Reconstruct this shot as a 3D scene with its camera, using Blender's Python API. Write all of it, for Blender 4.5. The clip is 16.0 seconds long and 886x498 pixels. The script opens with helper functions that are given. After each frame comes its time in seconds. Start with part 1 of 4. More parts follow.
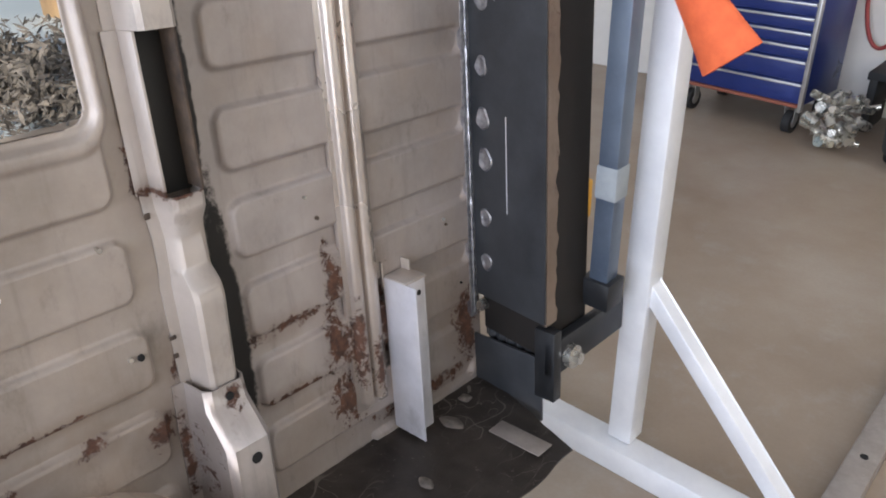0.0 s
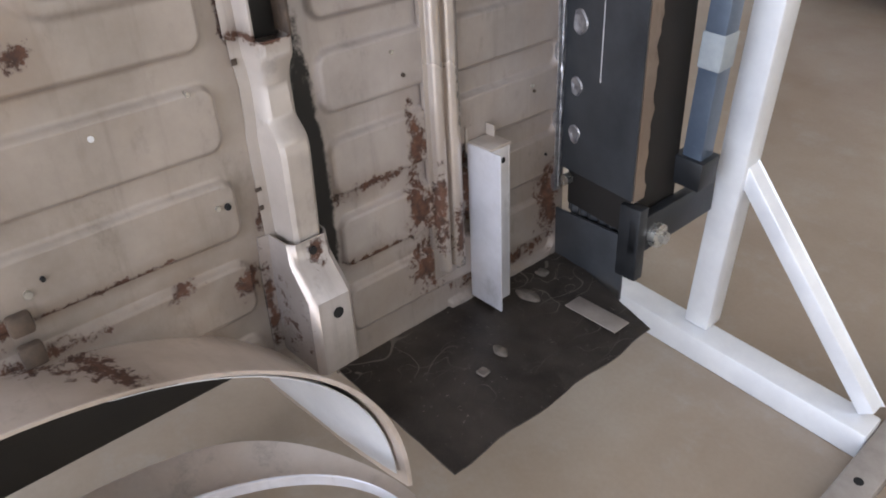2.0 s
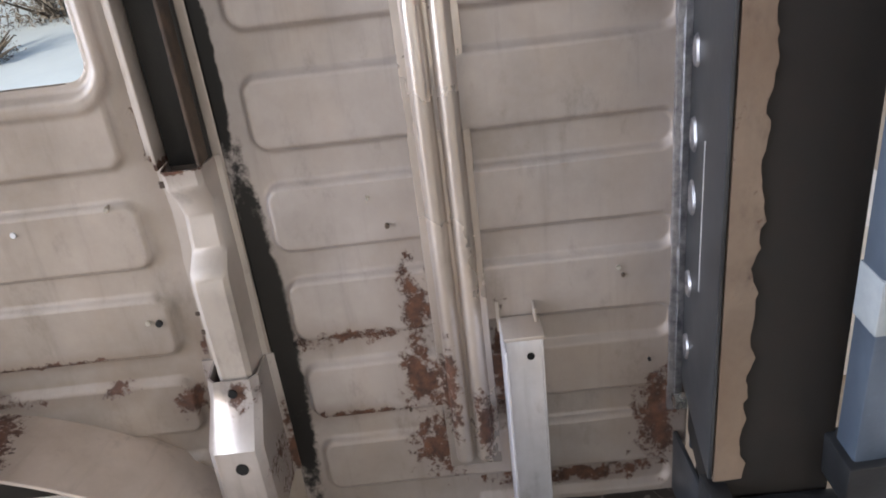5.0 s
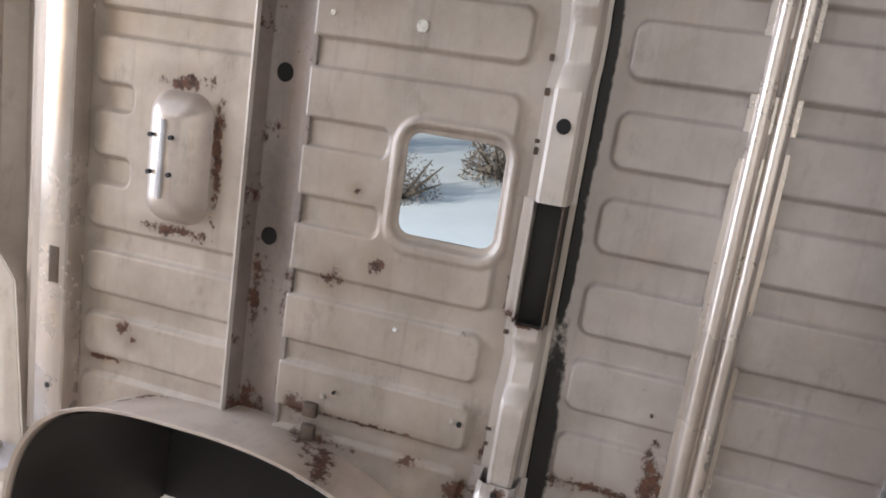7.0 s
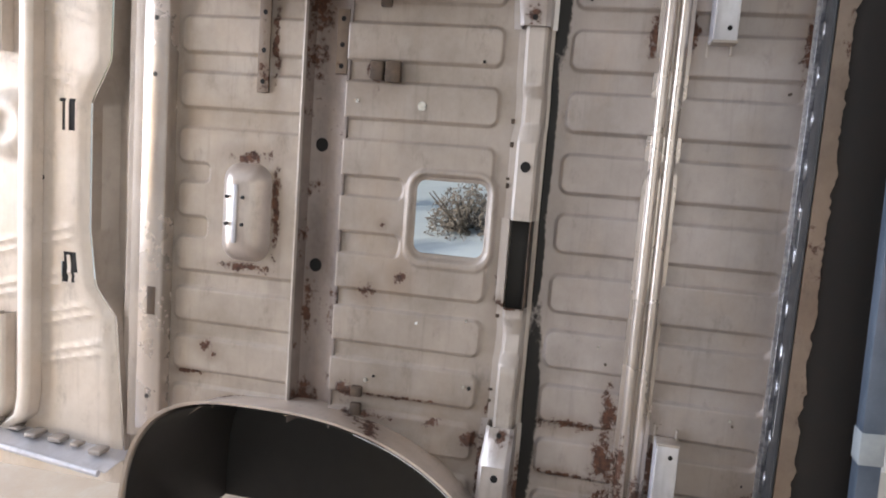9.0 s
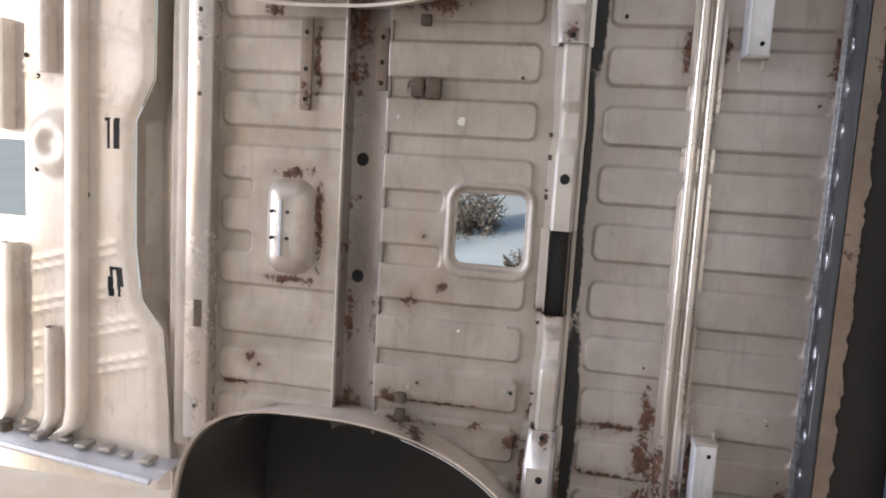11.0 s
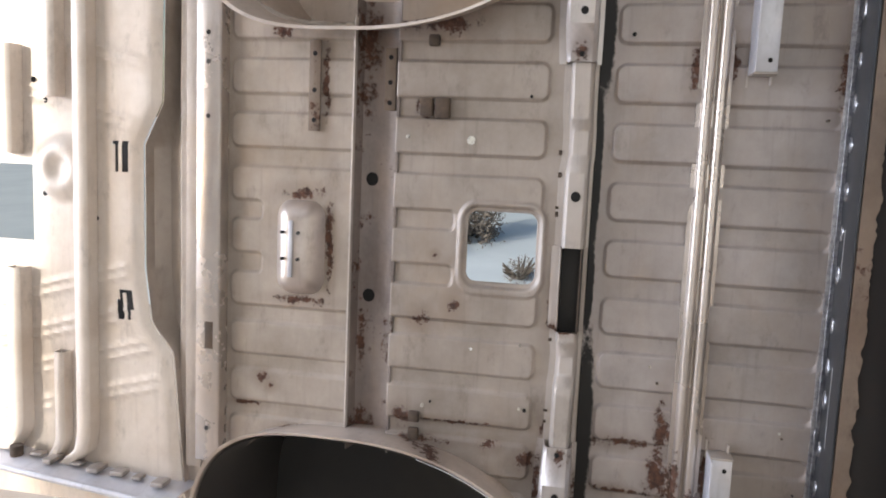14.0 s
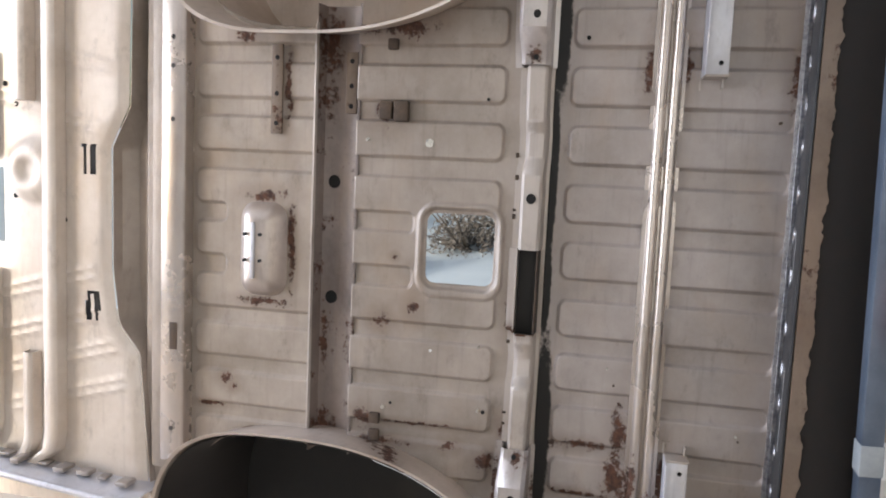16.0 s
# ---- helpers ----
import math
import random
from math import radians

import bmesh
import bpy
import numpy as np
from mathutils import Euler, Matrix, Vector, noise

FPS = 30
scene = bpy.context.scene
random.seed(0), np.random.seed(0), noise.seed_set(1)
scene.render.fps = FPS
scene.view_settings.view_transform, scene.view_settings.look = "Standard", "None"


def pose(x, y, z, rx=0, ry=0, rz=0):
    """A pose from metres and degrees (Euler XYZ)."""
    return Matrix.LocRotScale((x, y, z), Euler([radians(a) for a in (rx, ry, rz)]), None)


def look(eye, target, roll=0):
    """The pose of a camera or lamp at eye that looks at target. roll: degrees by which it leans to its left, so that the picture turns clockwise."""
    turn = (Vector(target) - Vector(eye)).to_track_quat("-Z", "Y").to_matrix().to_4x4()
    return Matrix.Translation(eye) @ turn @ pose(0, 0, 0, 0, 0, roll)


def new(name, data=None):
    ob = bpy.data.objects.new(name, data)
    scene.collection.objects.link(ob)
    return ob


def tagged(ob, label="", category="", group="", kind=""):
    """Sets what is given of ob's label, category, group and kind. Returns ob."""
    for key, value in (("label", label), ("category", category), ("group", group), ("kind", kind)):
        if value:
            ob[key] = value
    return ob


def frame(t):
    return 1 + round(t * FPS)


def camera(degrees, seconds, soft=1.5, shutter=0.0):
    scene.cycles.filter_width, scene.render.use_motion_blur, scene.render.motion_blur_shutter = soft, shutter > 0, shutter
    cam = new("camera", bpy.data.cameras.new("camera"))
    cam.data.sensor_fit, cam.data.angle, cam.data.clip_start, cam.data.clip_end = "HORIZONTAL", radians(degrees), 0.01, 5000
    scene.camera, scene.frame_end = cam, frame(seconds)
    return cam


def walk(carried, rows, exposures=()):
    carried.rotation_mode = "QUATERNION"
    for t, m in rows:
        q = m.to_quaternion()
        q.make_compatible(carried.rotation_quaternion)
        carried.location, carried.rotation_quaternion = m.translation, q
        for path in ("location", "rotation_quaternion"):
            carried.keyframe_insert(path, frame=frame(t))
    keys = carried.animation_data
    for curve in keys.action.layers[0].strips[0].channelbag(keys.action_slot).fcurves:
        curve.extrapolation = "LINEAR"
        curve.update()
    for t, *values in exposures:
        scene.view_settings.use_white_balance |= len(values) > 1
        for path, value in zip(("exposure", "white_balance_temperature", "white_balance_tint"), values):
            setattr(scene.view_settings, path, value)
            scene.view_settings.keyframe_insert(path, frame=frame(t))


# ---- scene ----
cam = camera(61.0, 16.0, soft=1.9)
# t, eye, turn in degrees
PATH = [
    (0, 0.9243, 0.5596, 1.4145, 61.355, 1.281, 42.547),
    (0.5, 0.9397, 0.5480, 1.3963, 57.357, 2.182, 41.675),
    (1, 0.9415, 0.5442, 1.3947, 56.380, 2.113, 42.295),
    (1.5, 0.9327, 0.5486, 1.3947, 53.925, 1.563, 44.305),
    (2, 0.8980, 0.5454, 1.3633, 53.003, 1.776, 48.400),
    (2.5, 0.8843, 0.5552, 1.3520, 52.271, 3.116, 49.610),
    (3, 0.8880, 0.6025, 1.3200, 51.693, 5.490, 50.408),
    (3.2, 0.9371, 0.5860, 1.3093, 53.554, 6.999, 51.208),
    (5.3, 0.8310, 1.4301, 1.3292, 58.181, 8.184, 95.049),
    (5.5, 0.8020, 1.4344, 1.3860, 58.584, 8.144, 99.451),
    (6, 0.9181, 1.5000, 1.2673, 73.499, 4.078, 106.742),
    (6.5, 1.1050, 1.3355, 1.3453, 76.445, -2.950, 103.270),
    (7, 1.2593, 1.1934, 1.4717, 74.192, -4.538, 106.353),
    (7.5, 1.4185, 1.2403, 1.4891, 79.233, 0.905, 107.843),
    (8, 1.5436, 1.3877, 1.5774, 81.405, 2.748, 105.156),
    (8.5, 1.7368, 1.3192, 1.4517, 80.016, 0.413, 103.556),
    (8.7, 1.7907, 1.2829, 1.4857, 79.032, -0.615, 102.642),
    (10.8, 1.9229, 1.1472, 1.5013, 79.632, -0.553, 101.881),
    (11, 1.9242, 1.1278, 1.5366, 78.954, 0.187, 101.758),
    (11.5, 1.9446, 1.0607, 1.5428, 78.982, 0.135, 101.152),
    (12, 1.9417, 1.1227, 1.5500, 79.365, 0.572, 101.539),
    (12.5, 1.9398, 1.1164, 1.5515, 79.879, 1.695, 101.553),
    (13, 1.9198, 1.1445, 1.5547, 79.610, 0.878, 101.704),
    (13.5, 1.9151, 1.1422, 1.5642, 79.595, 1.337, 101.530),
    (14, 1.9305, 1.0843, 1.5715, 79.409, 1.061, 101.206),
    (14.5, 1.9350, 1.0946, 1.5821, 79.293, 1.157, 101.311),
    (15, 1.9417, 1.1221, 1.5722, 79.739, 0.704, 101.869),
    (15.5, 1.9380, 1.1509, 1.5705, 79.746, 0.641, 101.981),
    (16, 1.9185, 1.2284, 1.5483, 80.221, 1.014, 102.119),
]
walk(cam, [(t, pose(*p)) for t, *p in PATH], [(0, 0.04), (3.2, 0.04), (5.3, 0.26), (6.0, 0.08), (7.0, 0.0), (16.0, -0.04)])
# ---- end of path ----
# ---- light ----
world = bpy.data.worlds.new("sky")
scene.world = world
world.use_nodes = True
wn = world.node_tree.nodes
sky = wn.new("ShaderNodeTexSky")
sky.sky_type, sky.sun_disc = "NISHITA", False
sky.sun_elevation, sky.sun_rotation = radians(14.6), radians(128.7)
sky.air_density, sky.dust_density = 1.0, 2.0
wn["Background"].inputs["Strength"].default_value = 0.13
world.node_tree.links.new(sky.outputs[0], wn["Background"].inputs["Color"])

sun = new("sun", bpy.data.lights.new("sun", "SUN"))
sun.data.energy, sun.data.angle, sun.data.color = 5.0, radians(0.6), (1.0, 0.93, 0.82)
sun.matrix_world = look((0, 0, 0), (-0.75, 0.60, -0.25))


def opening_light(name, eye, target, wide, high, watts, colour):
    ob = new(name, bpy.data.lights.new(name, "AREA"))
    ob.data.shape, ob.data.size, ob.data.size_y = "RECTANGLE", wide, high
    ob.data.energy, ob.data.color = watts, colour
    ob.matrix_world = look(eye, target)
    return ob


opening_light("front_door_daylight", (0.45, -3.9, 2.2), (0.2, 1.0, 1.0), 6.0, 3.2, 440, (0.90, 0.985, 1.20))
# added fill through an unseen east opening
opening_light("side_door_daylight", (6.6, 2.4, 2.3), (0.0, 1.8, 0.7), 4.6, 2.4, 50, (1.0, 0.99, 1.0))

# ---- materials ----


def material(name, rough=0.6, metal=0.0):
    m = bpy.data.materials.new(name)
    m.use_nodes = True
    b = m.node_tree.nodes["Principled BSDF"]
    b.inputs["Roughness"].default_value, b.inputs["Metallic"].default_value = rough, metal
    return m, m.node_tree.nodes, m.node_tree.links, b


def noise_of(n, l, scale, detail=6, rough=0.6, coords=None, stretch=None):
    t = n.new("ShaderNodeTexNoise")
    t.inputs["Scale"].default_value, t.inputs["Detail"].default_value, t.inputs["Roughness"].default_value = scale, detail, rough
    c = coords or n.new("ShaderNodeTexCoord").outputs["Object"]
    if stretch:
        mp = n.new("ShaderNodeMapping")
        mp.inputs["Scale"].default_value = stretch
        l.new(c, mp.inputs[0])
        c = mp.outputs[0]
    l.new(c, t.inputs["Vector"])
    return t.outputs["Fac"]


def ramp_of(n, l, src, *stops):
    r = n.new("ShaderNodeValToRGB")
    el = r.color_ramp.elements
    while len(el) < len(stops):
        el.new(0.5)
    for e, (p, c) in zip(el, stops):
        e.position, e.color = p, (*c, 1) if len(c) == 3 else c
    l.new(src, r.inputs[0])
    return r.outputs[0]


def mix_of(n, l, fac, a, b, mode="MIX"):
    m = n.new("ShaderNodeMix")
    m.data_type, m.blend_type = "RGBA", mode
    for k, v in ((0, fac), (6, a), (7, b)):
        if isinstance(v, (int, float)):
            m.inputs[k].default_value = v
        elif isinstance(v, tuple):
            m.inputs[k].default_value = (*v, 1)
        else:
            l.new(v, m.inputs[k])
    return m.outputs[2]


def math_of(n, l, op, a, b=0.0, c=None):
    m = n.new("ShaderNodeMath")
    m.operation = op
    for k, v in enumerate((a, b) if c is None else (a, b, c)):
        if isinstance(v, (int, float)):
            m.inputs[k].default_value = v
        else:
            l.new(v, m.inputs[k])
    return m.outputs[0]


def bump_on(n, l, b, src, dist=0.002, strength=0.5):
    k = n.new("ShaderNodeBump")
    k.inputs["Distance"].default_value, k.inputs["Strength"].default_value = dist, strength
    l.new(src, k.inputs["Height"])
    l.new(k.outputs[0], b.inputs["Normal"])


def step_of(n, l, src, lo, hi):
    m = n.new("ShaderNodeMapRange")
    m.interpolation_type = "SMOOTHSTEP"
    m.inputs[1].default_value, m.inputs[2].default_value = lo, hi
    l.new(src, m.inputs[0])
    return m.outputs[0]


def sheet_metal(name, base, dark, spots=(), rust_level=0.70, rough=0.5, metal=0.25, gap_shade=()):
    """Bare or primed sheet steel: cloudy tone, fine scratches, rust blooms round the given spots (y, z, half sizes)."""
    base, dark = (base[0] * 1.01, base[1] * 0.985, base[2] * 0.99), (dark[0] * 0.97, dark[1] * 0.93, dark[2] * 0.91)
    m, n, l, b = material(name, rough, metal)
    co = n.new("ShaderNodeTexCoord").outputs["Object"]
    cloud = noise_of(n, l, 3.5, 6, 0.65, co)
    fine = noise_of(n, l, 60, 8, 0.7, co)
    streak = noise_of(n, l, 5, 5, 0.6, co, (1, 9, 0.7))
    col = ramp_of(n, l, cloud, (0.3, dark), (0.62, base))
    warm = noise_of(n, l, 2.1, 5, 0.6, co, (1, 1.3, 0.8))
    col = mix_of(n, l, math_of(n, l, "MULTIPLY", step_of(n, l, warm, 0.50, 0.70), 0.40), col, (base[0] * 0.92, base[1] * 0.78, base[2] * 0.62))
    stain = noise_of(n, l, 13, 7, 0.72, co, (1, 1, 0.55))
    col = mix_of(n, l, math_of(n, l, "MULTIPLY", step_of(n, l, stain, 0.54, 0.72), 0.5), col, tuple(c * 0.55 for c in dark))
    col = mix_of(n, l, math_of(n, l, "MULTIPLY", step_of(n, l, streak, 0.52, 0.8), 0.35), col, tuple(c * 0.6 for c in dark))
    col = mix_of(n, l, math_of(n, l, "MULTIPLY", fine, 0.22), col, tuple(min(1, c * 1.35) for c in base))
    sep = n.new("ShaderNodeSeparateXYZ")
    l.new(co, sep.inputs[0])
    ragged = noise_of(n, l, 38, 9, 0.78, co, (1, 1, 1))
    big = noise_of(n, l, 7, 7, 0.7, co)

    def near(spot_list):
        best = None
        for (y, z, ry, rz) in spot_list:
            dy = math_of(n, l, "DIVIDE", math_of(n, l, "SUBTRACT", sep.outputs[1], y), ry)
            dz = math_of(n, l, "DIVIDE", math_of(n, l, "SUBTRACT", sep.outputs[2], z), rz)
            d = math_of(n, l, "SQRT", math_of(n, l, "ADD", math_of(n, l, "MULTIPLY", dy, dy), math_of(n, l, "MULTIPLY", dz, dz)))
            best = d if best is None else math_of(n, l, "MINIMUM", best, d)
        return best

    speck = math_of(n, l, "ADD", math_of(n, l, "MULTIPLY", big, 0.6), math_of(n, l, "MULTIPLY", ragged, 0.4))
    mask = step_of(n, l, speck, rust_level, rust_level + 0.05)
    if spots:
        d = near(spots)
        v = math_of(n, l, "ADD", math_of(n, l, "SUBTRACT", 1.0, d), math_of(n, l, "MULTIPLY", math_of(n, l, "SUBTRACT", ragged, 0.5), 5.2))
        mask = math_of(n, l, "MAXIMUM", mask, step_of(n, l, v, 0.1, 0.5))
        halo = step_of(n, l, d, 3.2, 0.6)
        col = mix_of(n, l, math_of(n, l, "MULTIPLY", halo, 0.35), col, (0.15, 0.10, 0.07))
    rust_tone = ramp_of(n, l, fine, (0.35, (0.038, 0.019, 0.013)), (0.65, (0.125, 0.055, 0.032)))
    col = mix_of(n, l, mask, col, rust_tone)
    # near-black colour that carries the dark of open gaps
    if gap_shade:
        d = near(gap_shade)
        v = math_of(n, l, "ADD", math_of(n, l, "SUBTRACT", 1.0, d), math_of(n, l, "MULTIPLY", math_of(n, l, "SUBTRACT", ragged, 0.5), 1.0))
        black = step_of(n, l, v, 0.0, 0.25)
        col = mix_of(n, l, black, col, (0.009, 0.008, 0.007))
    l.new(col, b.inputs["Base Color"])
    l.new(math_of(n, l, "MULTIPLY_ADD", mask, 0.35, math_of(n, l, "MULTIPLY_ADD", cloud, 0.3, rough - 0.15)), b.inputs["Roughness"])
    l.new(math_of(n, l, "MULTIPLY", math_of(n, l, "SUBTRACT", 1.0, mask), metal), b.inputs["Metallic"])
    bump_on(n, l, b, math_of(n, l, "ADD", math_of(n, l, "MULTIPLY", fine, 0.3), math_of(n, l, "ADD", math_of(n, l, "MULTIPLY", mask, -1.0), cloud)), 0.0025, 0.6)
    return m


def painted(name, base, dark, rough=0.5, metal=0.0, scale=9.0, scratch=0.15):
    m, n, l, b = material(name, rough, metal)
    co = n.new("ShaderNodeTexCoord").outputs["Object"]
    cloud, fine = noise_of(n, l, scale, 7, 0.65, co), noise_of(n, l, scale * 14, 6, 0.7, co)
    col = ramp_of(n, l, cloud, (0.32, dark), (0.66, base))
    col = mix_of(n, l, math_of(n, l, "MULTIPLY", step_of(n, l, fine, 0.55, 0.8), scratch), col, tuple(min(1.0, c * 1.8 + 0.03) for c in base))
    l.new(col, b.inputs["Base Color"])
    l.new(math_of(n, l, "MULTIPLY_ADD", cloud, 0.3, rough - 0.15), b.inputs["Roughness"])
    bump_on(n, l, b, fine, 0.001, 0.4)
    return m


PAN_RUST = [(0.693, 1.672, 0.020, 0.026), (0.590, 1.632, 0.028, 0.020), (0.70, 1.345, 0.13, 0.008), (0.545, 1.345, 0.03, 0.03), (0.60, 1.287, 0.10, 0.010), (0.82, 1.29, 0.03, 0.014), (0.98, 1.67, 0.014, 0.05), (0.98, 1.35, 0.012, 0.03), (0.93, 1.26, 0.03, 0.03), (0.59, 2.21, 0.04, 0.03), (0.62, 2.44, 0.10, 0.03), (0.63, 1.815, 0.01, 0.008)]
REAR_RUST = [(1.315, 1.38, 0.026, 0.07), (1.31, 1.26, 0.035, 0.08), (1.21, 1.340, 0.09, 0.016), (1.435, 1.24, 0.02, 0.10), (1.32, 1.12, 0.05, 0.06), (1.33, 2.33, 0.016, 0.06), (1.425, 2.34, 0.016, 0.06), (1.71, 2.32, 0.02, 0.08), (1.69, 1.14, 0.04, 0.10), (1.20, 1.205, 0.09, 0.01), (1.55, 1.03, 0.16, 0.02)]
FRONT_RUST = [(0.09, 1.42, 0.018, 0.016), (0.115, 1.395, 0.012, 0.012), (0.14, 2.41, 0.03, 0.016), (0.22, 1.965, 0.06, 0.016), (0.302, 1.83, 0.014, 0.12), (0.215, 1.658, 0.075, 0.014), (0.04, 1.335, 0.05, 0.008), (0.28, 2.27, 0.012, 0.10)]
# dark of the open gap beside the channel, put into the colour
GAP_SHADE = [(1.090, 1.34, 0.030, 0.34), (1.082, 1.76, 0.016, 0.16), (1.080, 2.06, 0.020, 0.28), (1.086, 2.42, 0.030, 0.20)]
pan_steel = sheet_metal("primed_floor_steel", (0.375, 0.335, 0.295), (0.23, 0.20, 0.172), PAN_RUST, 0.69, 0.42)
rear_steel = sheet_metal("primed_rear_steel", (0.375, 0.345, 0.325), (0.24, 0.215, 0.20), REAR_RUST, 0.72, gap_shade=GAP_SHADE)
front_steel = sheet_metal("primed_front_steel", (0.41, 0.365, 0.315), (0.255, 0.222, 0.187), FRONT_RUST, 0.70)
# paler than the other primed steel, with the sunlight put into its colour
sunlit_toe_steel = sheet_metal("primed_sunlit_toe_steel", (0.66, 0.61, 0.54), (0.50, 0.44, 0.37), (), 0.68)
hat_steel = sheet_metal("primed_channel_steel", (0.46, 0.425, 0.385), (0.34, 0.31, 0.275), [(1.02, 1.64, 0.05, 0.010), (0.985, 1.20, 0.02, 0.06), (1.03, 2.35, 0.05, 0.01)], 0.68)
wheel_steel = sheet_metal("primed_wheelhouse_steel", (0.60, 0.54, 0.48), (0.42, 0.36, 0.30), [(0.50, 1.284, 0.16, 0.005), (0.66, 1.278, 0.04, 0.010), (0.25, 1.284, 0.10, 0.006)], 0.66)
# rust-blotched, with a base darkened to carry the valley's shade
riser_steel = sheet_metal("shade_dark_riser_steel", (0.27, 0.235, 0.215), (0.11, 0.092, 0.085), [(0.40, 2.40, 0.03, 0.10), (0.40, 1.30, 0.04, 0.05), (0.395, 1.55, 0.012, 0.10)], 0.56)
bracket_steel = sheet_metal("dirty_bracket_steel", (0.52, 0.50, 0.48), (0.30, 0.27, 0.245), [(1.03, 1.305, 0.022, 0.025), (0.965, 1.20, 0.012, 0.09), (1.075, 1.14, 0.012, 0.10), (1.02, 2.36, 0.02, 0.02)], 0.60, 0.32, 0.45)
# black that carries the shade inside the lower wheelhouse
liner_black = painted("shaded_liner_black", (0.040, 0.036, 0.033), (0.016, 0.014, 0.013), 0.5, 0.0, 7)
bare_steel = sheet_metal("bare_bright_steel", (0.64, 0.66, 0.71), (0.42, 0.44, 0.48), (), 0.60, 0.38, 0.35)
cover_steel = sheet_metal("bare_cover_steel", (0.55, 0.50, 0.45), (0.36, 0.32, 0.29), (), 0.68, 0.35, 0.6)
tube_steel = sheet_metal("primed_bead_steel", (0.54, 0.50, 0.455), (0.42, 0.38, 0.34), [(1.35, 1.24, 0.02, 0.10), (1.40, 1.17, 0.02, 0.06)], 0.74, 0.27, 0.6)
black_sheet = painted("recess_black_steel", (0.020, 0.018, 0.016), (0.010, 0.009, 0.008), 0.6, 0.0, 12)


def scratched_black():
    m, n, l, b = material("worn_black_side_panel", 0.35, 0.1)
    co = n.new("ShaderNodeTexCoord").outputs["Object"]
    cloud, fine, wide = noise_of(n, l, 7, 7, 0.65, co), noise_of(n, l, 95, 5, 0.7, co), noise_of(n, l, 4, 2, 0.4, co, (2.2, 1, 1))
    col = ramp_of(n, l, cloud, (0.32, (0.016, 0.013, 0.011)), (0.62, (0.045, 0.037, 0.031)))
    line = None
    for scale, level in ((5, 0.5), (9, 0.47), (14, 0.54)):
        d = math_of(n, l, "ABSOLUTE", math_of(n, l, "SUBTRACT", noise_of(n, l, scale, 1, 0.3, co, (1.6, 1, 1)), level))
        s = step_of(n, l, d, 0.006, 0.002)
        line = s if line is None else math_of(n, l, "MAXIMUM", line, s)
    line = math_of(n, l, "MULTIPLY", line, step_of(n, l, wide, 0.44, 0.60))
    speck = step_of(n, l, fine, 0.64, 0.70)
    mark = math_of(n, l, "MAXIMUM", math_of(n, l, "MULTIPLY", line, 0.55), math_of(n, l, "MULTIPLY", speck, 0.7))
    col = mix_of(n, l, mark, col, (0.26, 0.23, 0.20))
    l.new(col, b.inputs["Base Color"])
    l.new(math_of(n, l, "MULTIPLY_ADD", cloud, 0.4, 0.18), b.inputs["Roughness"])
    bump_on(n, l, b, math_of(n, l, "ADD", cloud, fine), 0.002, 0.5)
    return m


side_panel = scratched_black()
dark_steel = painted("dark_primer_steel", (0.056, 0.060, 0.067), (0.032, 0.035, 0.040), 0.42, 0.3)
rusty_edge = painted("rusty_steel", (0.12, 0.085, 0.06), (0.045, 0.033, 0.027), 0.85, 0.1, 25)
return_steel = sheet_metal("scaly_return_steel", (0.22, 0.175, 0.135), (0.09, 0.062, 0.045), (), 0.54, 0.6, 0.1)
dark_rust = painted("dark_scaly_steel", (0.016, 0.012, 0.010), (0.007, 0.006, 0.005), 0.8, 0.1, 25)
galv = painted("galvanised_steel", (0.80, 0.81, 0.83), (0.66, 0.67, 0.70), 0.35, 0.2, 6)
blue_bar = painted("blue_grey_bar_steel", (0.16, 0.20, 0.26), (0.10, 0.13, 0.18), 0.4, 0.4, 6)
tape_mat = painted("worn_grey_tape", (0.33, 0.36, 0.38), (0.25, 0.28, 0.30), 0.6, 0.0, 20)
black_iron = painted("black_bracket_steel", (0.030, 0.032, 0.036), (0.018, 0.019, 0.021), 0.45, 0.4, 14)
bolt_steel = painted("zinc_bolt", (0.68, 0.67, 0.62), (0.5, 0.48, 0.44), 0.28, 0.9, 30)
weld_mat = painted("ground_weld_steel", (0.50, 0.50, 0.52), (0.20, 0.20, 0.22), 0.35, 0.8, 60)
dull_patch = painted("dull_scraped_patch", (0.17, 0.145, 0.125), (0.08, 0.07, 0.06), 0.7, 0.0, 40)
hole_black = painted("dark_cavity", (0.010, 0.009, 0.009), (0.006, 0.006, 0.006), 0.9)
rail_iron = painted("mill_scale_rail_steel", (0.40, 0.36, 0.33), (0.24, 0.21, 0.19), 0.55, 0.5, 9)
orange_cloth = painted("orange_glove_cloth", (0.85, 0.17, 0.06), (0.70, 0.12, 0.04), 0.85, 0.0, 30)
cart_blue = painted("blue_cabinet_paint", (0.020, 0.040, 0.20), (0.012, 0.026, 0.14), 0.32, 0.1, 3)
cart_trim = painted("aluminium_trim", (0.66, 0.66, 0.66), (0.5, 0.5, 0.5), 0.35, 0.8, 8)
rubber = painted("black_rubber", (0.025, 0.025, 0.026), (0.015, 0.015, 0.016), 0.7)
can_grey = painted("grey_bin_plastic", (0.075, 0.078, 0.085), (0.05, 0.052, 0.058), 0.5)
wall_white = painted("white_wall_paint", (0.78, 0.76, 0.73), (0.68, 0.66, 0.63), 0.7, 0, 2)
wall_red = painted("brick_red_wall_paint", (0.30, 0.10, 0.065), (0.22, 0.075, 0.05), 0.7, 0, 2)
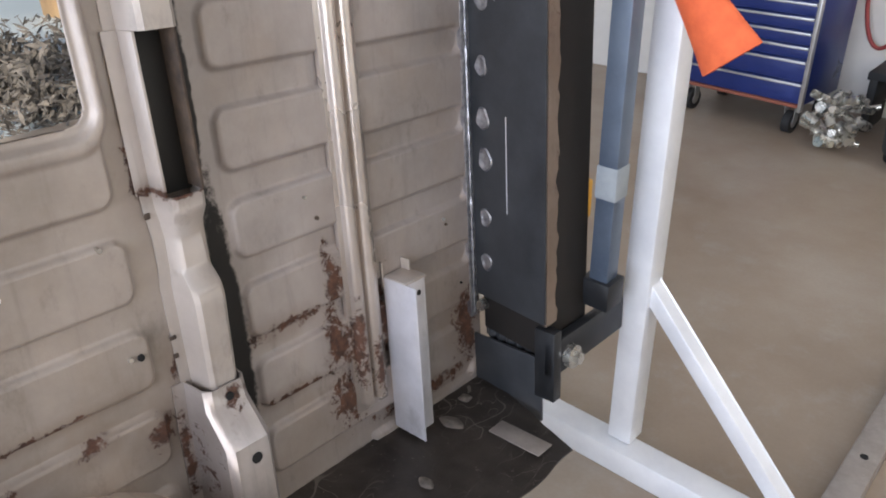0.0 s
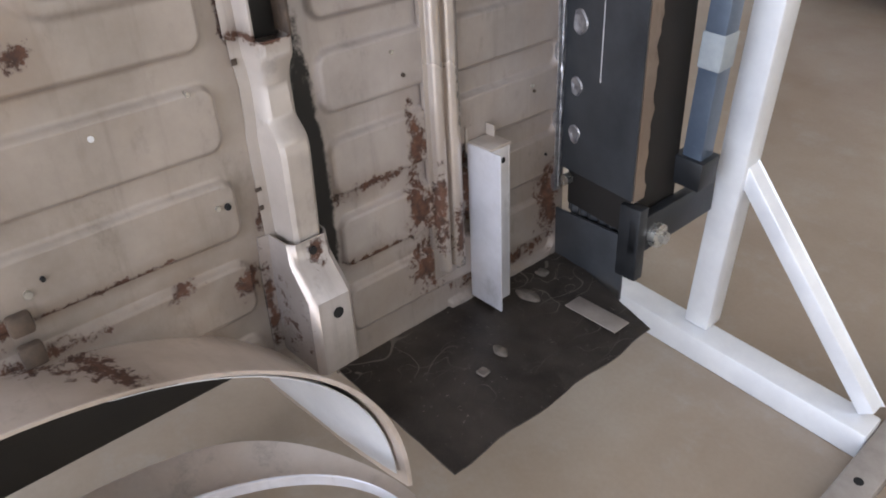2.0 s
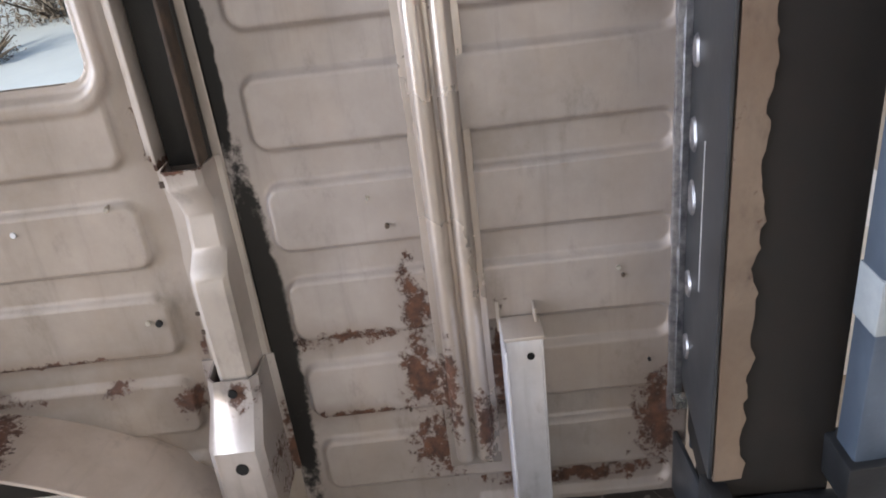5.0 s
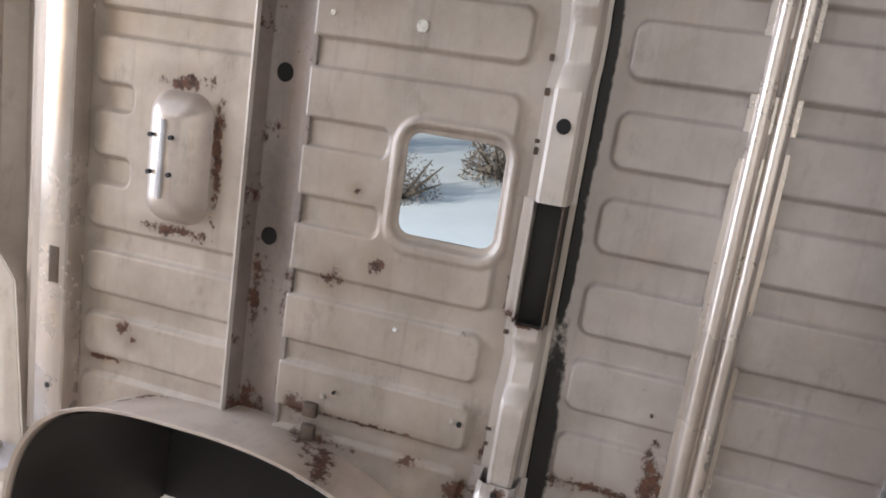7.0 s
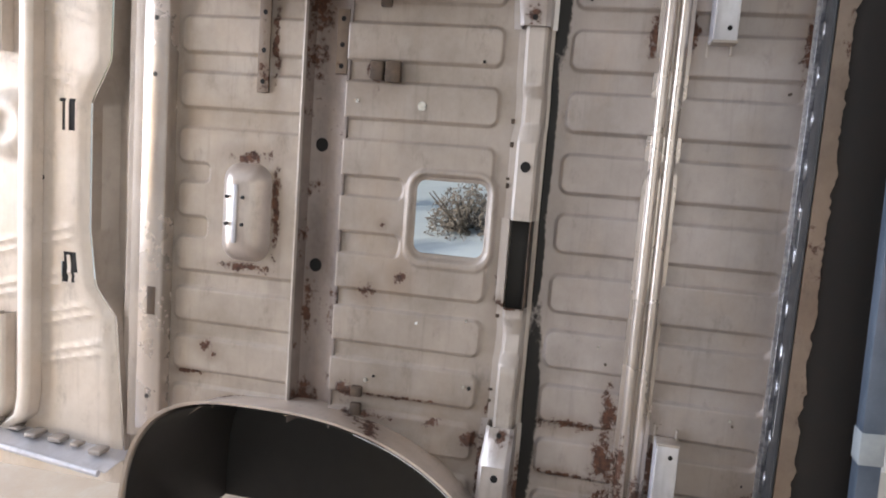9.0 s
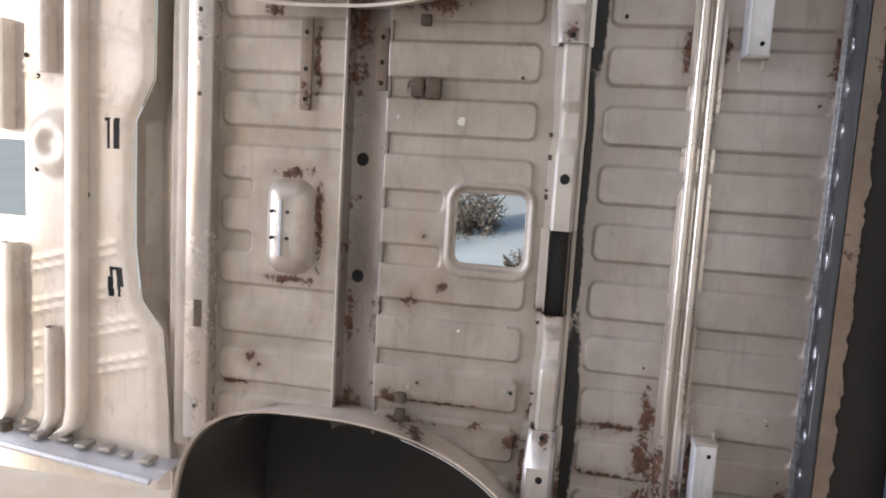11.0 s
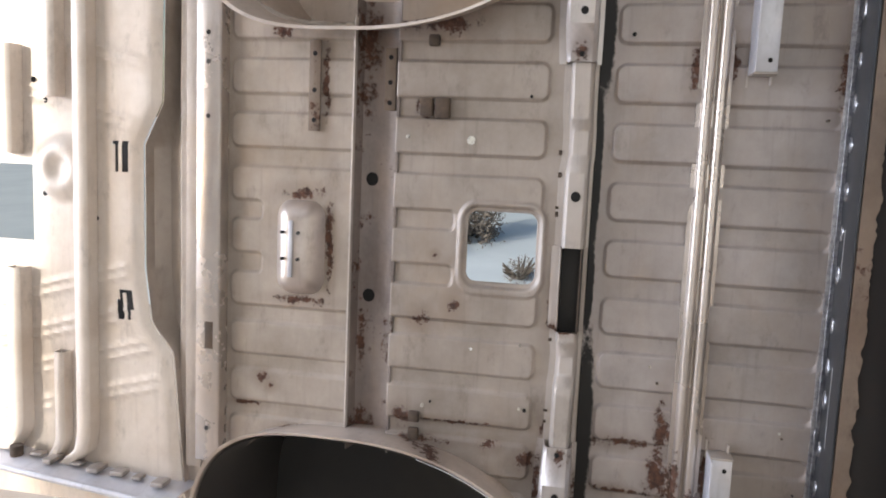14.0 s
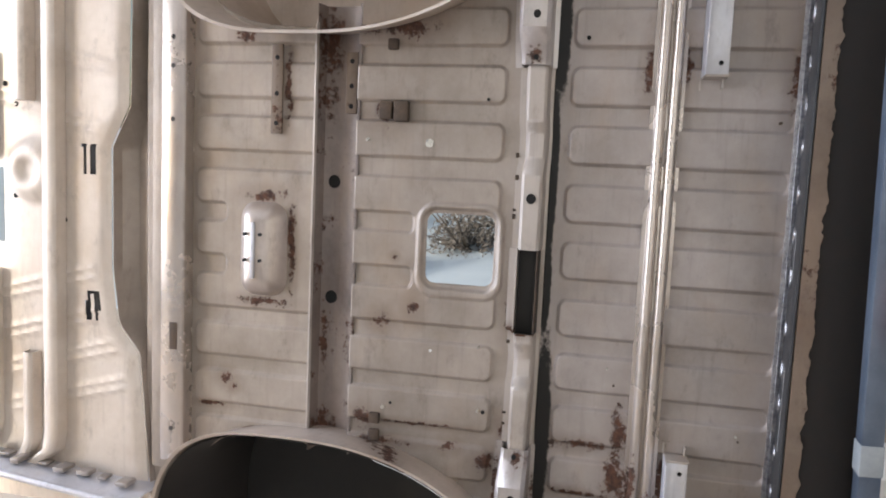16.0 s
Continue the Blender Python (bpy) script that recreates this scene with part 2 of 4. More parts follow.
ceiling_mat = painted("ceiling_board", (0.76, 0.74, 0.71), (0.66, 0.64, 0.61), 0.8, 0, 1)
yellow_mat = painted("yellow_level_paint", (0.70, 0.38, 0.04), (0.55, 0.28, 0.03), 0.45)
hose_mat = painted("red_hose_rubber", (0.35, 0.05, 0.05), (0.25, 0.03, 0.03), 0.5)
wood_mat = painted("worn_plywood", (0.42, 0.28, 0.15), (0.30, 0.19, 0.10), 0.7, 0, 6)
bark_mat = painted("grey_bark", (0.10, 0.08, 0.06), (0.06, 0.05, 0.04), 0.9, 0, 20)
twig_mat = painted("bare_brown_twigs", (0.17, 0.15, 0.13), (0.09, 0.08, 0.07), 0.9, 0, 20)


def concrete_mat():
    m, n, l, b = material("stained_polished_concrete", 0.4)
    co = n.new("ShaderNodeTexCoord").outputs["Object"]
    cloud, mid, fine = noise_of(n, l, 0.9, 6, 0.6, co), noise_of(n, l, 5, 8, 0.7, co), noise_of(n, l, 90, 4, 0.6, co)
    col = ramp_of(n, l, cloud, (0.3, (0.27, 0.195, 0.135)), (0.5, (0.36, 0.285, 0.215)), (0.7, (0.44, 0.385, 0.32)))
    col = mix_of(n, l, math_of(n, l, "MULTIPLY", step_of(n, l, mid, 0.5, 0.72), 0.4), col, (0.45, 0.42, 0.38))
    col = mix_of(n, l, math_of(n, l, "MULTIPLY", fine, 0.25), col, (0.12, 0.09, 0.065))
    l.new(col, b.inputs["Base Color"])
    l.new(math_of(n, l, "MULTIPLY_ADD", mid, 0.4, 0.22), b.inputs["Roughness"])
    bump_on(n, l, b, mid, 0.002, 0.25)
    return m


concrete = concrete_mat()
lot_mat = painted("pale_snowy_yard", (0.66, 0.73, 0.76), (0.56, 0.63, 0.67), 0.9, 0, 0.6)

# ---- mesh helpers ----
V = Matrix.Translation((0, 0, 0.30)) @ Matrix.Rotation(radians(-4.5), 4, "Y") @ Matrix.Translation((0, 0.92, 0.38)) @ Matrix.Rotation(radians(-2.69), 4, "X") @ Matrix.Translation((0, -0.92, -1.33)) @ Matrix.Translation((0, 0.0507, 0)) @ Matrix.Diagonal((1, 0.93, 1, 1))


def part(name, bm, mat, parent=None, label="", smooth=True):
    me = bpy.data.meshes.new(name)
    bmesh.ops.recalc_face_normals(bm, faces=bm.faces)
    bm.to_mesh(me)
    bm.free()
    me.materials.append(mat)
    if smooth:
        for p in me.polygons:
            p.use_smooth = True
        me.set_sharp_from_angle(angle=radians(38))
    ob = new(name, me)
    ob.parent = parent
    if label:
        ob["label"] = label
    return ob


def thing(name, label, category, m=None, group=""):
    ob = new(name)
    ob.matrix_world = m or Matrix()
    return tagged(ob, label, category, group)


def box(bm, lo, hi, bevel=0.004, m=None):
    g = bmesh.ops.create_cube(bm, size=1)
    c, s = [(a + b) / 2 for a, b in zip(lo, hi)], [abs(b - a) for a, b in zip(lo, hi)]
    for v in g["verts"]:
        v.co = Vector((v.co.x * s[0] + c[0], v.co.y * s[1] + c[1], v.co.z * s[2] + c[2]))
        if m:
            v.co = m @ v.co
    if bevel:
        es = list({e for v in g["verts"] for e in v.link_edges})
        bmesh.ops.bevel(bm, geom=es, offset=min(bevel, min(s) * 0.45), segments=2, affect="EDGES", profile=0.5)
    return bm


def boxes(*args, bevel=0.004):
    bm = bmesh.new()
    for lo, hi in args:
        box(bm, lo, hi, bevel)
    return bm


def rod(bm, a, b, r, sides=14, r2=None, caps=True):
    a, b = Vector(a), Vector(b)
    d = b - a
    g = bmesh.ops.create_cone(bm, cap_ends=caps, segments=sides, radius1=r, radius2=r if r2 is None else r2, depth=d.length)
    m = Matrix.Translation((a + b) / 2) @ d.to_track_quat("Z", "Y").to_matrix().to_4x4()
    for v in g["verts"]:
        v.co = m @ v.co
    return bm


def rods(*args, sides=14):
    bm = bmesh.new()
    for a, b, r in args:
        rod(bm, a, b, r, sides)
    return bm


def strip_mesh(rings, close=False, bm=None):
    """Skin between rings of points of one length."""
    bm = bm or bmesh.new()
    rows = [[bm.verts.new(p) for p in ring] for ring in rings]
    for a, b in zip(rows, rows[1:]):
        for i in range(len(a) - (0 if close else 1)):
            j = (i + 1) % len(a)
            bm.faces.new((a[i], a[j], b[j], b[i]))
    return bm


def thick(bm, t):
    bmesh.ops.recalc_face_normals(bm, faces=bm.faces)
    bmesh.ops.solidify(bm, geom=list(bm.faces), thickness=t)
    return bm


def rounded(y, z, y0, y1, z0, z1, r):
    """Signed distance to a rounded rectangle."""
    cy, cz, hy, hz = (y0 + y1) / 2, (z0 + z1) / 2, (y1 - y0) / 2, (z1 - z0) / 2
    qy, qz = np.abs(y - cy) - hy + r, np.abs(z - cz) - hz + r
    return np.hypot(np.maximum(qy, 0), np.maximum(qz, 0)) + np.minimum(np.maximum(qy, qz), 0) - r


def ease(d, soft):
    t = np.clip(0.5 - d / soft, 0, 1)
    return t * t * (3 - 2 * t)


def pressed_panel(name, mat, parent, y0, y1, z0, z1, height, hole=None, step=0.005, label=""):
    """A pressed floor panel in the plane x = 0, with its relief from height(y, z) and an optional opening."""
    ny, nz = int(round((y1 - y0) / step)) + 1, int(round((z1 - z0) / step)) + 1
    yy, zz = np.meshgrid(np.linspace(y0, y1, ny), np.linspace(z0, z1, nz), indexing="ij")
    if hole is not None:
        d = hole(yy, zz)
        eps = 1e-4
        gy, gz = (hole(yy + eps, zz) - d) / eps, (hole(yy, zz + eps) - d) / eps
        gg = np.maximum(gy * gy + gz * gz, 1e-6)
        near = np.abs(d) / np.sqrt(gg) < step * 0.75
        yy, zz = np.where(near, yy - gy * d / gg, yy), np.where(near, zz - gz * d / gg, zz)
    xx = height(yy, zz)
    pts = np.stack([xx, yy, zz], -1).reshape(-1, 3)
    ids = np.arange(ny * nz).reshape(ny, nz)
    quads = np.stack([ids[:-1, :-1], ids[1:, :-1], ids[1:, 1:], ids[:-1, 1:]], -1).reshape(-1, 4)
    if hole is not None:
        mid = pts[quads].mean(1)
        quads = quads[hole(mid[:, 1], mid[:, 2]) > -step * 0.2]
    me = bpy.data.meshes.new(name)
    me.from_pydata(pts.tolist(), [], quads.tolist())
    me.materials.append(mat)
    for p in me.polygons:
        p.use_smooth = True
    ob = new(name, me)
    ob.parent = parent
    sol = ob.modifiers.new("gauge", "SOLIDIFY")
    sol.thickness, sol.offset = 0.002, -1
    if label:
        ob["label"] = label
    return ob

# ---- the shop ----


def slab(name, lo, hi, mat, label, bevel=0.0):
    return tagged(part(name, boxes((lo, hi), bevel=bevel), mat, smooth=False), label, "", "", "structure")


ground_bm = bmesh.new()
bmesh.ops.create_grid(ground_bm, x_segments=8, y_segments=8, size=400)
for v in ground_bm.verts:
    v.co.z = -0.15
tagged(part("ground", ground_bm, lot_mat, smooth=False), "pale sunlit gravel yard outside the shop", "ground", "", "structure")
slab("floor", (-3.6, -4.0, -0.14), (7.0, 5.14, 0.0), concrete, "brown-stained polished concrete shop floor")
slab("wall_north", (-3.8, 5.14, -0.1), (7.2, 5.34, 4.4), wall_white, "white painted shop wall")
slab("wall_west", (-3.8, 3.3, -0.1), (-3.6, 5.14, 4.4), wall_white, "white painted shop wall")
slab("wall_west_header", (-3.8, -4.2, 3.7), (-3.6, 3.3, 4.4), wall_white, "white header over a shop opening")
# unseen wall and header; the wall's end sets where the sunlight stops
slab("wall_south", (4.78, -4.2, -0.1), (7.2, -4.0, 4.4), wall_white, "unseen white wall placed to end the sunlight")
slab("wall_south_header", (-3.6, -4.2, 4.12), (4.78, -4.0, 4.4), wall_white, "white header over a shop opening")
# added out of view to keep sun off the floor panels
slab("wall_yard", (10.5, -9.0, -0.15), (20.0, -8.0, 6.5), wall_white, "unseen plain wall added to block the sun")
# east side is unseen; the opening in it is added for fill light
slab("wall_east", (7.0, -4.0, -0.1), (7.2, 0.0, 4.4), wall_white, "white painted shop wall")
slab("wall_east_far", (7.0, 4.9, -0.1), (7.2, 5.14, 4.4), wall_white, "white painted shop wall")
slab("wall_east_header", (7.0, 0.0, 4.2), (7.2, 4.9, 4.4), wall_white, "white header over a shop opening")
slab("ceiling", (-3.8, -4.2, 4.4), (7.2, 5.34, 4.55), ceiling_mat, "plain pale shop ceiling")

# ---- the van body, lying on its side ----
van = thing("van_body", "stripped primed van body turned on its side, underside bare and rust-blotched", "van body", V)

ROWS = (1.055, 1.200, 1.343, 1.487, 1.633, 1.787, 1.938, 2.090, 2.240, 2.390, 2.540)


def dent(y, z, k=1.0):
    return 0.002 * k * np.sin(y * 9.1 + 1.3 * np.sin(z * 5.3)) * np.sin(z * 7.7 + 0.8)


def ribbed(y, z, y0, y1, slot_end, lift=0.012):
    """Raised bands between pressed gaps; the two gaps beside the opening end early, rounded."""
    h = np.zeros_like(y)
    for b in ROWS:
        h = np.maximum(h, lift * ease(rounded(y, z, y0, y1, b, b + 0.097, 0.024), 0.006))
    fill = ease(rounded(y, z, slot_end - 0.04, y1, 1.65, 2.02, 0.02), 0.006)
    for b, c in ((1.633, 1.787), (1.787, 1.938)):
        fill = fill * (1 - ease(rounded(y, z, y0 - 0.2, slot_end, b + 0.097, c, 0.018), 0.006))
    return np.maximum(h, lift * fill)


def mid_relief(y, z):
    low = dent(y, z)
    h = low + ribbed(y, z, 0.30, 0.938, 0.684)
    win = ease(rounded(y, z, 0.698, 0.953, 1.712, 1.970, 0.055), 0.010)
    h = h * (1 - win) + win * 0.019
    h -= 0.013 * ease(rounded(y, z, 0.714, 0.938, 1.735, 1.955, 0.04), 0.010)
    return h


def wheel_cut(y, z):
    """Negative inside either wheel arch."""
    c = y - 0.40
    half, p = np.where(c < 0, 0.45, 0.668), np.where(c < 0, 3.5, 2.2)
    u = np.clip(np.abs(c) / half, 0, 0.9999)
    rise = np.where(np.abs(c) < half, 0.80 + 0.480 * (1 - u ** p) ** (1 / p), 0.2)
    return np.minimum(z - rise, 3.716 - z - rise)


def hatch(y, z):
    return rounded(y, z, 0.725, 0.926, 1.750, 1.942, 0.026)


floor_mid = pressed_panel("floor_panel", pan_steel, van, 0.498, 1.074, 1.02, 2.75, mid_relief, lambda y, z: np.minimum(hatch(y, z), wheel_cut(y, z)), 0.004, "ribbed primed floor panel with a square opening")


def rear_relief(y, z):
    h = dent(y, z, 1.3)
    for b in ROWS:
        h = np.maximum(h, dent(y, z, 1.3) + 0.012 * ease(rounded(y, z, 1.122, 1.60, b, b + 0.097, 0.024), 0.006) * (y < 1.38))
    r = np.full_like(y, 0.012) * (y >= 1.38)
    for b in ROWS:
        r -= 0.012 * (y >= 1.38) * ease(rounded(y, z, 1.20, 1.712, b - 0.053, b - 0.002, 0.025), 0.006)
    return h + r * 1.0


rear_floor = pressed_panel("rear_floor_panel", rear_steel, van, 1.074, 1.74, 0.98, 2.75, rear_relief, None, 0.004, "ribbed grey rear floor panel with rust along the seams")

# front floor, level with the rest behind a shallow dark-coloured valley
XF = 0.0


def front_relief(y, z):
    return XF + dent(y, z) + ribbed(y, z, -0.022, 0.60, 0.083)


front_floor = pressed_panel("front_floor_panel", front_steel, van, -0.20, 0.370, 1.02, 2.75, front_relief, wheel_cut, 0.0045, "ribbed primed front floor panel")
bm = strip_mesh([[(0.012, 0.369, z), (-0.006, 0.374, z), (-0.034, 0.381, z), (-0.038 + 0.002 * noise.noise((z * 6, 0, 1)), 0.405, z), (-0.038, 0.432, z), (-0.036, 0.460, z), (-0.033, 0.484, z), (-0.026, 0.493, z), (0.002, 0.499, z), (0.003, 0.504, z)] for z in np.linspace(1.23, 2.50, 90)])
part("riser", thick(bm, 0.002), riser_steel, van, "rust-blotched valley coloured dark for its shade, with two holes")
lip_bm = strip_mesh([[(0.009, 0.362, z), (0.016, 0.364, z), (0.017 + 0.0015 * noise.noise((z * 30, 0, 2)), 0.369, z), (0.008, 0.373, z)] for z in np.arange(1.25, 2.46, 0.01)])
part("riser_lip", lip_bm, hat_steel, van)
seam_bm = strip_mesh([[(0.002, 0.496, z), (0.0075, 0.498 + 0.001 * noise.noise((z * 25, 1, 0)), z), (0.0075, 0.505, z), (0.003, 0.508, z)] for z in np.arange(1.27, 2.44, 0.012)])
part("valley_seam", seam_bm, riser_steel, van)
for z in (2.013, 1.679):
    part("access_hole", rods(((-0.045, 0.416, z), (-0.034, 0.416, z), 0.019), sides=18), hole_black, van)


# ---- crossmember of folded channel, in two lengths with a cut between ----
def channel(name, knots, mat, label=""):
    """knots: z, left y, right y, height of the face."""
    zs = np.array([k[0] for k in knots])
    rings = []
    for z in np.arange(zs[0], zs[-1] + 1e-6, 0.006):
        a, b, h = (np.interp(z, zs, [k[i] for k in knots]) for i in (1, 2, 3))
        s = 0.006
        rings.append([(0.004, a - 0.022, z), (0.005, a - 0.004, z), (h - s, a + s * 0.4, z), (h, a + s * 1.6, z), (h, b - s * 1.6, z), (h - s, b - s * 0.4, z), (0.005, b + 0.004, z), (0.004, b + 0.012, z)])
    return part(name, thick(strip_mesh(rings), 0.003), mat, van, label)


channel("channel", [(1.30, 1.000, 1.056, 0.055), (1.315, 1.000, 1.056, 0.058), (1.47, 1.001, 1.060, 0.062), (1.49, 1.001, 1.060, 0.058), (1.515, 1.004, 1.060, 0.034), (1.565, 1.006, 1.060, 0.030), (1.59, 1.004, 1.06, 0.040), (1.61, 1.001, 1.06, 0.054), (1.637, 1.0, 1.06, 0.056)], hat_steel, "primed channel crossmember with a waisted dip")
channel("channel", [(1.861, 1.000, 1.062, 0.060), (2.055, 1.000, 1.062, 0.060), (2.075, 1.003, 1.062, 0.052), (2.10, 1.006, 1.064, 0.036), (2.165, 1.006, 1.064, 0.034), (2.195, 1.002, 1.062, 0.050), (2.30, 1.0, 1.06, 0.055), (2.335, 1.0, 1.06, 0.055)], hat_steel, "primed channel crossmember with a round hole")
part("round_hole", rods(((0.0605, 1.031, 1.995), (0.0622, 1.031, 1.995), 0.0135), sides=20), hole_black, van)
# inside of the cut channel, its darkness given by a near-black bed
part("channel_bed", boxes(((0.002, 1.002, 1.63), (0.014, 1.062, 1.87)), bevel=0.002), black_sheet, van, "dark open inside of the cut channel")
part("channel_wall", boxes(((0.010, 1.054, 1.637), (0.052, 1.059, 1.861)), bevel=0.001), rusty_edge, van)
part("channel_wall", boxes(((0.006, 0.995, 1.637), (0.048, 1.000, 1.861)), bevel=0.001), hat_steel, van)
part("channel_flange", boxes(((0.004, 0.972, 1.637), (0.007, 0.996, 1.861)), bevel=0.001), hat_steel, van)


def end_bracket(z0, z1, flip):
    bm = bmesh.new()
    rings = []
    hs = [0.066, 0.072, 0.118, 0.118]
    for k, z in enumerate([z0, z0 - 0.035 * flip, z0 - 0.085 * flip, z1]):
        h = hs[k]
        a, b = 0.982 - 0.003 * k, 1.066
        rings.append([(0.004, a - 0.02, z), (0.006, a, z), (h - 0.012, a + 0.003, z), (h, a + 0.014, z), (h, b - 0.014, z), (h - 0.012, b - 0.003, z), (0.006, b, z), (0.004, b + 0.012, z)])
    strip_mesh(rings, bm=bm)
    ob = part("end_bracket", thick(bm, 0.003), bracket_steel, van, "folded steel end bracket with a bolt hole")
    part("bolt_hole", rods(((0.1185, 1.026, z0 - 0.115 * flip), (0.1195, 1.026, z0 - 0.115 * flip), 0.010), sides=16), hole_black, ob)
    part("rivet_hole", rods(((0.0705, 1.024, z0 - 0.018 * flip), (0.0735, 1.024, z0 - 0.018 * flip), 0.007), sides=12), hole_black, ob)
    return ob


end_bracket(1.325, 1.100, 1)
end_bracket(2.335, 2.60, -1)

# ---- twin pressed beads ----
def half_round(zs, y, r, x0):
    rings = []
    for z in zs:
        yy = y
        rings.append([(x0 - 0.002, yy - r - 0.004, z)] + [(x0 + r * 1.15 * math.sin(a), yy - r * math.cos(a), z) for a in np.linspace(0.1, math.pi - 0.1, 11)] + [(x0 - 0.002, yy + r + 0.004, z)])
    return thick(strip_mesh(rings), 0.002)


zs = np.linspace(1.10, 2.74, 24)
part("bead_flange", boxes(((0.002, 1.336, 1.08), (0.013, 1.424, 2.74)), bevel=0.002), tube_steel, van)
part("bead", half_round(zs, 1.3625, 0.015, 0.012), tube_steel, van, "half-round pressed steel bead")
part("bead", half_round(zs, 1.3985, 0.015, 0.012), tube_steel, van, "half-round pressed steel bead")

# ---- short posts on the rear floor ----
def post(z0, z1, flip, yo):
    ob = part("post", boxes(((0.065, yo + 0.003, z0), (0.069, yo + 0.056, z1)), bevel=0.001), bare_steel, van, "bright folded steel post with a bolt hole")
    part("web", boxes(((0.012, yo - 0.001, z0), (0.100, yo + 0.003, z1)), bevel=0.001), bare_steel, ob)
    part("web", boxes(((0.012, yo + 0.056, z0), (0.069, yo + 0.060, z1)), bevel=0.001), bare_steel, ob)
    zc = z1 if flip > 0 else z0
    part("post_cap", boxes(((0.012, yo + 0.001, zc - 0.003), (0.071, yo + 0.062, zc + 0.003)), bevel=0.001), hat_steel, ob)
    part("bolt_hole", rods(((0.0692, yo + 0.040, zc - 0.03 * flip), (0.0702, yo + 0.040, zc - 0.03 * flip), 0.006), sides=14), hole_black, ob)
    part("torn_flange", boxes(((0.011, yo - 0.004, zc - 0.02 * flip), (0.013, yo + 0.001, zc + 0.03 * flip)), bevel=0.0), hat_steel, ob)
    part("torn_flange", boxes(((0.011, yo + 0.053, zc), (0.034, yo + 0.056, zc + 0.025 * flip)), bevel=0.0), hat_steel, ob)
    return ob


post(0.998, 1.345, 1, 1.440)
post(2.315, 2.74, -1, 1.462)

# ---- rear crossmember in dark primer with plug welds ----
rear = part("rear_crossmember", boxes(((0.000, 1.7300, 1.205), (0.224, 1.7360, 2.74)), bevel=0.002), dark_steel, van, "new dark-primed rear crossmember plate")
part("weld_flange", boxes(((0.002, 1.7080, 1.15), (0.016, 1.7320, 2.74)), bevel=0.003), weld_mat, rear, "ground bright weld flange")
random.seed(4)
for k in range(14):
    z = 1.30 + k * 0.105 + random.uniform(-0.015, 0.015)
    bm = bmesh.new()
    r = random.uniform(0.016, 0.021)
    cx = 0.054 + random.uniform(-0.004, 0.004)
    rings = [[(cx + rr * r * math.cos(a) * (1 + 0.15 * math.sin(3 * a + k)), 1.7292 - h, z + rr * r * 1.25 * math.sin(a)) for a in np.linspace(0, 2 * math.pi, 18, endpoint=False)] for rr, h in ((1.0, 0.0), (0.86, 0.0035), (0.70, 0.003), (0.5, 0.0008), (0.02, 0.0012))]
    strip_mesh(rings, True, bm)
    part("plug_weld", bm, weld_mat, rear)
bm = bmesh.new()
rings = []
for z in np.arange(1.16, 2.74, 0.012):
    w = 0.005 + 0.003 * noise.noise((z * 35, 0, 7)) + random.uniform(-0.0012, 0.0012)
    rings.append([(0.014, 1.7220 - w, z), (0.014 + w, 1.7200, z), (0.018, 1.7295, z)])
strip_mesh(rings, bm=bm)
part("weld_bead", bm, weld_mat, rear)
part("score_line", boxes(((0.118, 1.7288, 1.42), (0.1195, 1.7305, 1.62)), bevel=0.0), galv, rear)
part("score_line", boxes(((0.092, 1.7288, 1.8320), (0.0930, 1.7305, 1.95)), bevel=0.0), galv, rear)
# ragged rusty return behind the plate
bm = bmesh.new()
rings = []
for z in np.arange(1.20, 2.74, 0.008):
    w = 0.037 + 0.011 * noise.noise((z * 17, 0, 3)) + 0.006 * noise.noise((z * 43, 2, 2)) + 0.005 * noise.noise((z * 90, 5, 3))
    rings.append([(0.217, 1.7370, z), (0.224, 1.7385, z), (0.224, 1.7440 + w * 0.4, z), (0.223 + 0.003 * noise.noise((z * 30, 1, 1)), 1.7380 + w, z)])
strip_mesh(rings, bm=bm)
part("ragged_return", thick(bm, 0.002), return_steel, rear, "ragged cut edge of the old panel")
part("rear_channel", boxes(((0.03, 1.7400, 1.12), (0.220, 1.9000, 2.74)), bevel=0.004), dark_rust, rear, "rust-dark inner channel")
for ob in [rear, *rear.children]:
    for v in ob.data.vertices:
        v.co.y -= 0.165 * max(0.0, v.co.x)
# lower stub with the corrugated insert
part("crossmember_stub", boxes(((0.005, 1.7180, 0.945), (0.200, 1.7260, 1.105)), bevel=0.002), dark_steel, van, "dark-primed lower crossmember stub")
bm = strip_mesh([[(x, 1.7400 + 0.004 * math.sin(x * 240), z) for x in np.linspace(0.03, 0.172, 60)] for z in (1.10, 1.22)])
part("corrugated_insert", thick(bm, 0.002), dark_steel, van)
# near-black plate added behind the stub, standing in for shadow
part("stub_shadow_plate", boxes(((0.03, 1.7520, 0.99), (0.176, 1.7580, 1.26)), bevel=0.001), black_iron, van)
part("hex_nut", rods(((0.040, 1.7260, 1.186), (0.040, 1.7080, 1.186), 0.013), sides=6), bolt_steel, van)

# ---- lower side panel, worn black ----
bm = bmesh.new()
n1, n2 = 40, 60
rings = []
for i in range(n1):
    x = 0.325 * i / (n1 - 1)
    rings.append([(x + (0.004 * math.sin(y * 30) if i == n1 - 1 else 0), y, 0.988 - 0.06 * x + 0.003 * noise.noise((x * 9, y * 9, 0)) + 0.0025 * noise.noise((x * 30, y * 30, 4))) for y in np.linspace(1.078, 1.735 - 0.30 * max(0.0, x - 0.05), n2)])
strip_mesh(rings, bm=bm)
